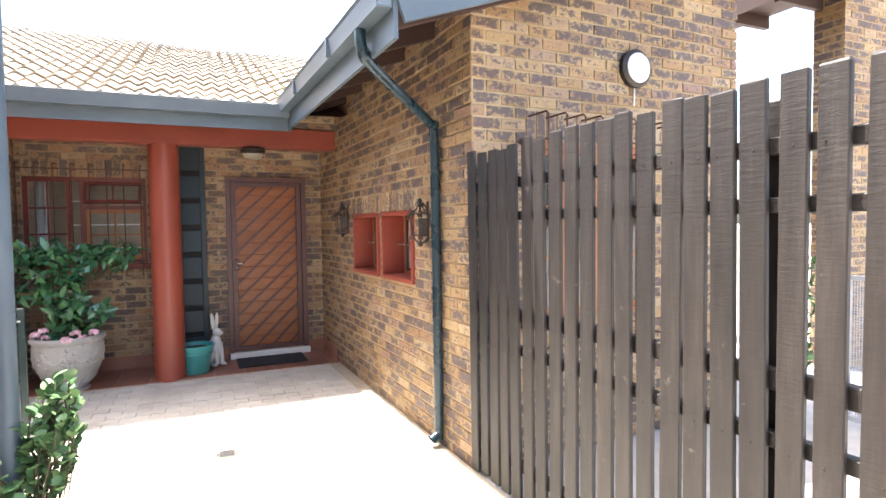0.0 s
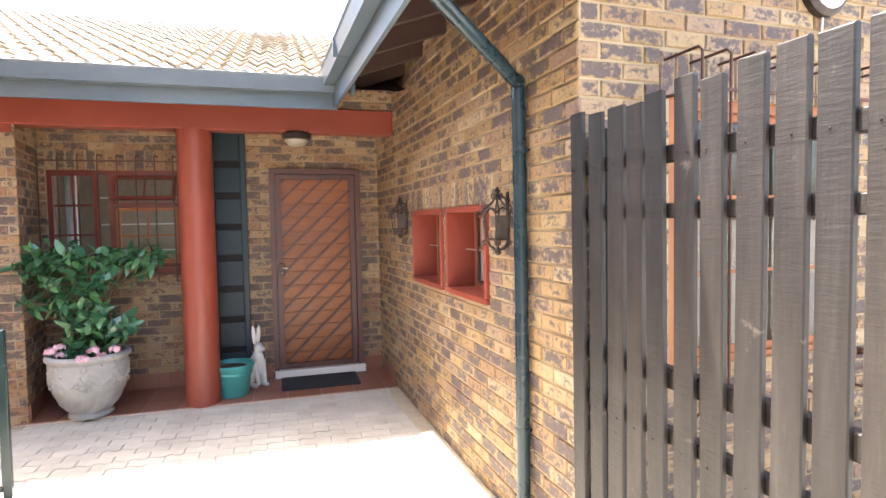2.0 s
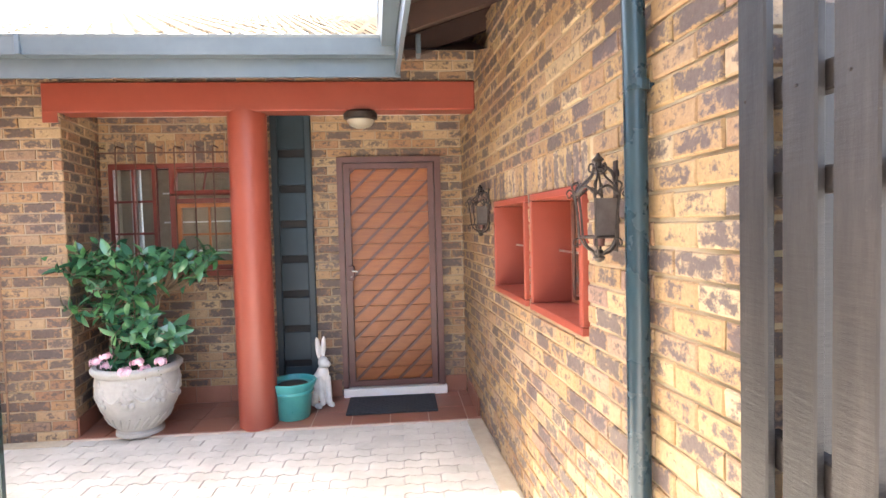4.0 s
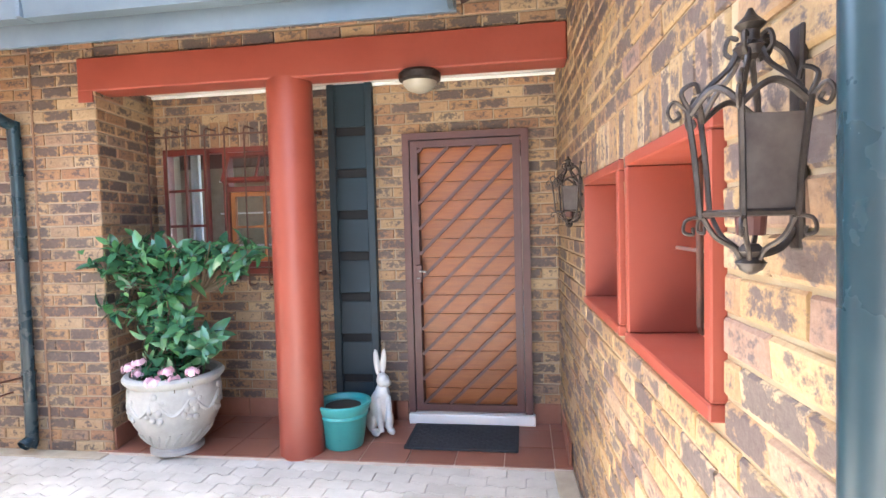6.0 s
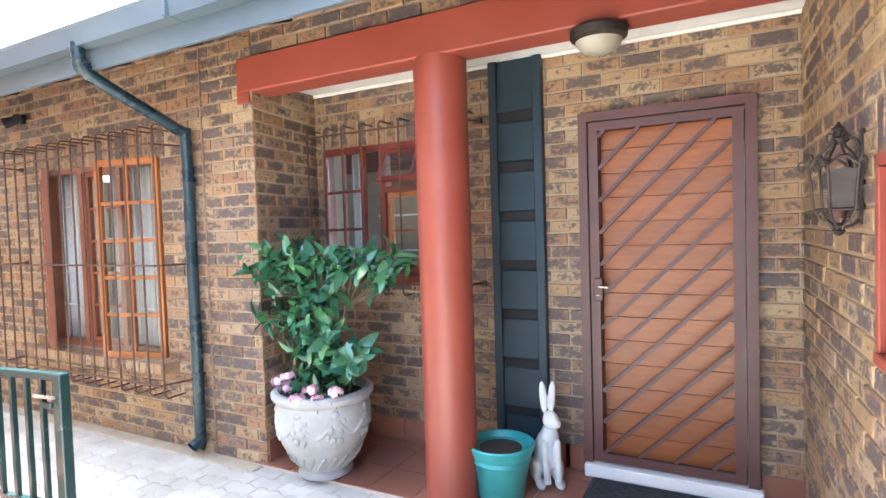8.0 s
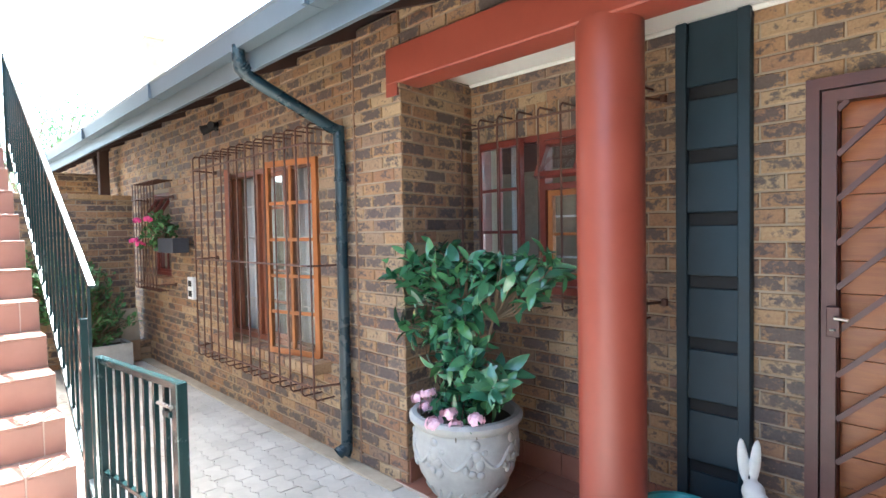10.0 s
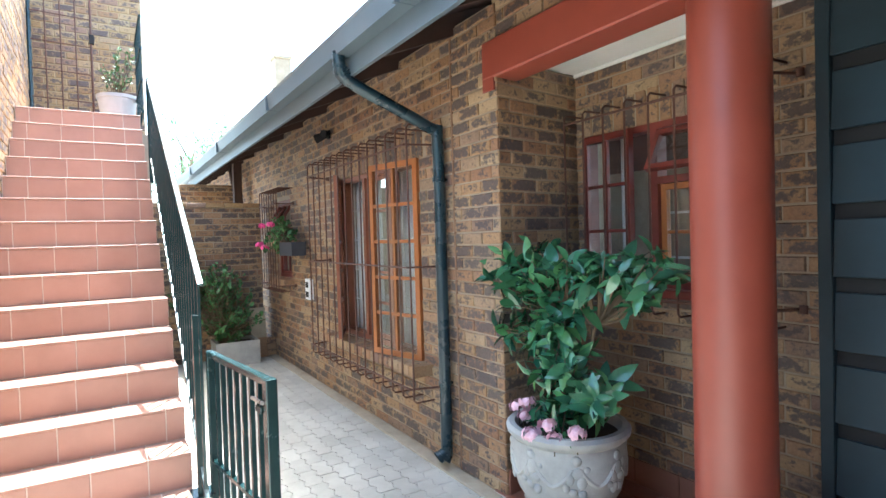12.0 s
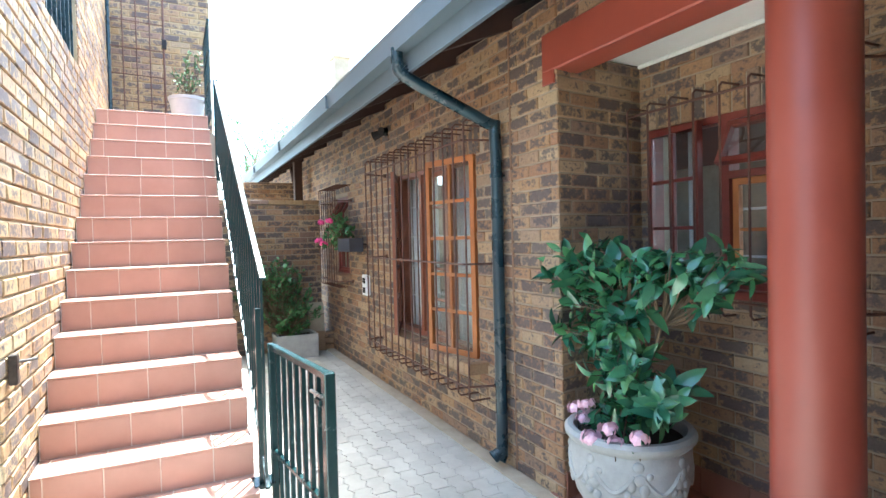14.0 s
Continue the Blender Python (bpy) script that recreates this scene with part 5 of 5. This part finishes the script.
def rabbit():
    bm = bmesh.new()
    blob(bm, (0, 0.02, 0.17), (0.072, 0.082, 0.135), sub=3)
    blob(bm, (0.02, 0.0, 0.27), (0.055, 0.058, 0.085), sub=3)
    blob(bm, (0.025, -0.015, 0.375), (0.047, 0.052, 0.05), sub=3)
    blob(bm, (0.05, -0.045, 0.362), (0.03, 0.032, 0.028), sub=2)
    for s in (-1, 1):
        blob(bm, (0.012 + s * 0.024, 0.01, 0.50), (0.023, 0.013, 0.10), Matrix.Rotation(s * 0.08, 4, 'Y'), 3)
        blob(bm, (s * 0.06, 0.02, 0.075), (0.04, 0.07, 0.075), sub=3)
        blob(bm, (0.01 + s * 0.055, -0.055, 0.02), (0.03, 0.075, 0.021), sub=2)
        tube(bm, smooth_path([(0.02 + s * 0.035, -0.035, 0.26), (0.022 + s * 0.035, -0.055, 0.14), (0.025 + s * 0.03, -0.065, 0.02)], 4), 0.021, 10)
    blob(bm, (-0.04, 0.10, 0.10), (0.03, 0.03, 0.03), sub=2)
    ob = solid("rabbit_statue", bm, M_RABBIT, "white weathered garden statue of a sitting rabbit", "statue", pose(1.755, 8.90, 0.018, 0, 0, 25), smooth=True)
    rm = ob.modifiers.new("fuse", 'REMESH')
    rm.mode, rm.voxel_size, rm.use_smooth_shade = 'VOXEL', 0.006, True
    return ob


rabbit()

# hanging pot with geranium by the small window
hp = thing("window_box", pose(-3.62, 8.28, 1.50), "dark plastic flower box hung on the window bars", "planter")
part("box", slab_with_holes(bmesh.new(), -0.24, 0.24, -0.13, 0.02, -0.08, 0.08, [(-0.22, 0.22, -0.06, 0.06)], m=Matrix(((1, 0, 0, 0), (0, 0, 1, 0), (0, 1, 0, 0), (0, 0, 0, 1)))), M_PLANTER, hp)
part("soil", B(-0.219, 0.219, -0.059, 0.059, -0.125, 0.0), M_SOIL, hp)
part("bracket", T([(0.2, 0.08, -0.05), (0.2, 0.15, -0.05)], 0.006, 6), M_IRON, hp)


def bush(name, m, label, zones, leaf_l, leaf_w, material, seed, n_obj, per, stems=True, root=(0, 0, 0)):
    ob = thing(name, m, label, "plant")
    rr = random.Random(seed)
    leaves = [leaf_shape(leaf_l, leaf_w, "leaf", material, 0.2, 0.2), leaf_shape(leaf_l * 0.8, leaf_w * 0.9, "leaf", material, 0.3, 0.1)]
    rest = bmesh.new()
    wood = bmesh.new()
    objs = [n_obj]
    for c, s, n in zones:
        for _ in range(n):
            while True:
                p = Vector((rr.uniform(-1, 1), rr.uniform(-1, 1), rr.uniform(-1, 1)))
                if p.length < 1:
                    break
            tip = Vector(c) + Vector((p.x * s[0], p.y * s[1], p.z * s[2]))
            base = Vector(root) + Vector((rr.uniform(-0.03, 0.03), rr.uniform(-0.03, 0.03), 0))
            mid = (base + tip) / 2 + Vector((rr.uniform(-0.06, 0.06), rr.uniform(-0.06, 0.06), 0.04))
            tube(wood, smooth_path([base, mid, tip], 4), 0.0035, 5)
            way = ((tip - mid).normalized() + Vector((0, 0, 0.3))).normalized()
            rosette(ob, tip, way, rr.randint(*per), rr.uniform(0.8, 1.2), leaves, rr, objs, rest)
            rosette(ob, (tip * 2 + mid) / 3, way, rr.randint(*per), rr.uniform(0.8, 1.2), leaves, rr, objs, rest)
    tagged(part("stem", wood, M_STEM, ob), kind="stuff")
    tagged(part("foliage", rest, material, ob), kind="stuff") if len(rest.verts) else rest.free()
    return ob


bush("geranium", pose(-3.72, 8.25, 1.50) @ Matrix.Scale(1.25, 4), "leafy geranium spilling from the flower box", [((-0.08, -0.03, 0.10), (0.26, 0.10, 0.16), 26), ((-0.30, -0.04, 0.02), (0.12, 0.1, 0.14), 8)], 0.05, 0.042, M_LEAF3, 5, 0, (4, 6))
for x, z in ((-4.10, 1.72), (-4.22, 1.50), (-4.05, 1.46), (-3.72, 1.72)):
    blossom("magenta_flower", pose(x, 8.07, z), 0.055, M_MAGENTA, "bright magenta geranium flower head", "geranium flowers", 9)
bush("rose_bush", pose(0.98, 5.25, 0.0), "pale green rose bush in the sun at the pole", [((0.0, 0.0, 0.62), (0.16, 0.16, 0.20), 22), ((-0.12, -0.05, 0.42), (0.18, 0.18, 0.22), 18), ((0.02, 0.05, 0.80), (0.10, 0.10, 0.07), 7)], 0.074, 0.060, M_LEAF2, 6, 280, (4, 6), root=(-0.06, 0, 0.0))
bush("garden_shrub", pose(-4.82, 7.74, 0.26) @ Matrix.Scale(1.25, 4), "bushy green shrub in the cement trough", [((-0.05, -0.12, 0.52), (0.25, 0.42, 0.32), 130), ((0.05, 0.10, 0.25), (0.22, 0.30, 0.22), 60), ((-0.1, -0.35, 0.78), (0.13, 0.16, 0.24), 36)], 0.06, 0.032, M_LEAF3, 7, 0, (4, 6), root=(0, 0, 0.0))
up = thing("grey_pot", pose(-4.40, 6.66, 2.748), "tall pale grey plastic pot on the landing", "plant pot")
part("body", lathe(bmesh.new(), [(0.13, 0), (0.14, 0.01), (0.185, 0.36), (0.195, 0.365), (0.197, 0.40), (0.18, 0.40), (0.17, 0.34)], 32), M_GREYP, up, smooth=True)
part("soil", lathe(bmesh.new(), [(0.172, 0.34), (0.172, 0.36), (0.02, 0.365)], 20), M_SOIL, up)
bush("landing_shrub", pose(-4.40, 6.66, 3.105), "sparse pale shrub in the grey pot", [((0.0, 0.02, 0.40), (0.16, 0.18, 0.28), 26)], 0.05, 0.024, M_LEAF2, 8, 0, (3, 5))
bush("yard_shrub", RT @ pose(2.6, -0.4, 0.0), "leafy shrub in the yard behind the fence", [((0.0, 0.0, 1.0), (0.3, 0.3, 0.45), 36)], 0.08, 0.045, M_LEAF3, 9, 0, (4, 6))


def tree(m, label, seed):
    ob = thing("tree", m, label, "tree", "trees beyond the roofs")
    rr = random.Random(seed)
    wood, crown = bmesh.new(), bmesh.new()
    tube(wood, smooth_path([(0, 0, 0), (0.1, 0, 2.5), (0.0, 0.2, 4.5), (0.2, 0, 6.5)], 4), [0.28 - 0.018 * i for i in range(13)], 8)
    for k in range(12):
        a = rr.uniform(0, 6.28)
        e = Vector((math.cos(a) * rr.uniform(1, 2.6), math.sin(a) * rr.uniform(1, 2.6), rr.uniform(4.2, 8.2)))
        tube(wood, [(0, 0, rr.uniform(2.5, 5)), e * 0.6 + Vector((0, 0, 1.6)), e], [0.09, 0.06, 0.02], 5)
        for _ in range(110):
            p = e + Vector((rr.gauss(0, 0.55), rr.gauss(0, 0.55), rr.gauss(0, 0.42)))
            s = rr.uniform(0.10, 0.22)
            q = Euler((rr.uniform(0, 6), rr.uniform(0, 6), rr.uniform(0, 6))).to_matrix()
            vv = [crown.verts.new(p + q @ Vector(c)) for c in ((0, 0, 0), (s * 0.5, s * 0.28, 0.02), (s, 0, 0), (s * 0.5, -s * 0.28, 0.02))]
            crown.faces.new(vv)
    part("trunk", wood, M_STEM, ob)
    part("crown", crown, M_LEAF2, ob)


tree(pose(-23.5, 9.4, 0) @ Matrix.Scale(0.82, 4), "pale green tree far beyond the roof", 3)
tree(pose(-30.0, 11.5, 0), "pale green tree far beyond the roof", 4)

# ---- paving: zigzag interlocking blocks ----
paving = thing("pavement", None, "grey interlocking zigzag concrete block paving", "paving", kind="structure")
part("bedding", B(-5.25, 3.2, 1.0, 8.41, -0.3, -0.008), M_GROUND, paving)
PL, PW = 0.225, 0.1125


def paver_mesh():
    bm = bmesh.new()
    a = 0.013
    us = [0.0, 0.125, 0.375, 0.5, 0.625, 0.875, 1.0]
    off = [0.0, a, -a, 0.0, a, -a, 0.0]
    g = 0.0018
    low = [(u * PL + (g if i == 0 else -g if i == 6 else 0), o + g) for i, (u, o) in enumerate(zip(us, off))]
    high = [(x, y + PW - 2 * g) for x, y in low]
    ring = low + high[::-1]
    cx, cy = PL / 2, PW / 2
    top = [bm.verts.new((cx + (x - cx) * 0.98, cy + (y - cy) * 0.962, 0.0)) for x, y in ring]
    rim = [bm.verts.new((x, y, -0.005)) for x, y in ring]
    bot = [bm.verts.new((x, y, -0.02)) for x, y in ring]
    n = len(ring)
    for p, q in ((top, rim), (rim, bot)):
        for i in range(n):
            bm.faces.new((p[i], p[(i + 1) % n], q[(i + 1) % n], q[i]))
    bm.faces.new(top)
    return mesh_of("paver", bm, M_PAVER)


PAVER = paver_mesh()
rest = bmesh.new()
rr = random.Random(12)
count = 0
row = 0
y = 8.29
while y > 3.2:
    x = -5.2 - (PL / 2 if row % 2 else 0)
    while x < 3.1:
        inside = not (x < 0.05 and y < 6.84) and x > -5.2
        if inside:
            m = pose(x, y, rr.uniform(-0.002, 0.0015), rr.uniform(-0.5, 0.5), rr.uniform(-0.4, 0.4), 0)
            if -1.4 < x < 3.1 and y > 7.1 and count < 295:
                ob = new("paver", PAVER)
                ob.parent = paving
                ob.matrix_local = m
                count += 1
            else:
                vv = [rest.verts.new(m @ v.co) for v in PAVER.vertices]
                for p in PAVER.polygons:
                    rest.faces.new([vv[i] for i in p.vertices])
        x += PL
    y -= PW
    row += 1
tagged(part("block_paving", rest, M_PAVER, paving), kind="stuff")
dr = thing("floor_drain", pose(1.77, 6.22, 0.002), "small metal floor drain grate in the paving", "drain")
part("plate", lathe(bmesh.new(), [(0.075, 0.0), (0.075, 0.004), (0.06, 0.005)], 20), M_CHROME, dr)
# black strips on the uncut plate, painted shade of the grate openings
for k in range(5):
    part("slot", B(-0.045, 0.045, -0.044 + k * 0.02, -0.036 + k * 0.02, 0.0052, 0.0062), M_BLACK, dr)

# ---- bricks on the walls ----
for ob, cells, material, near, seed in LAYERS:
    lay_bricks(ob, Matrix(), cells, material, near, seed)
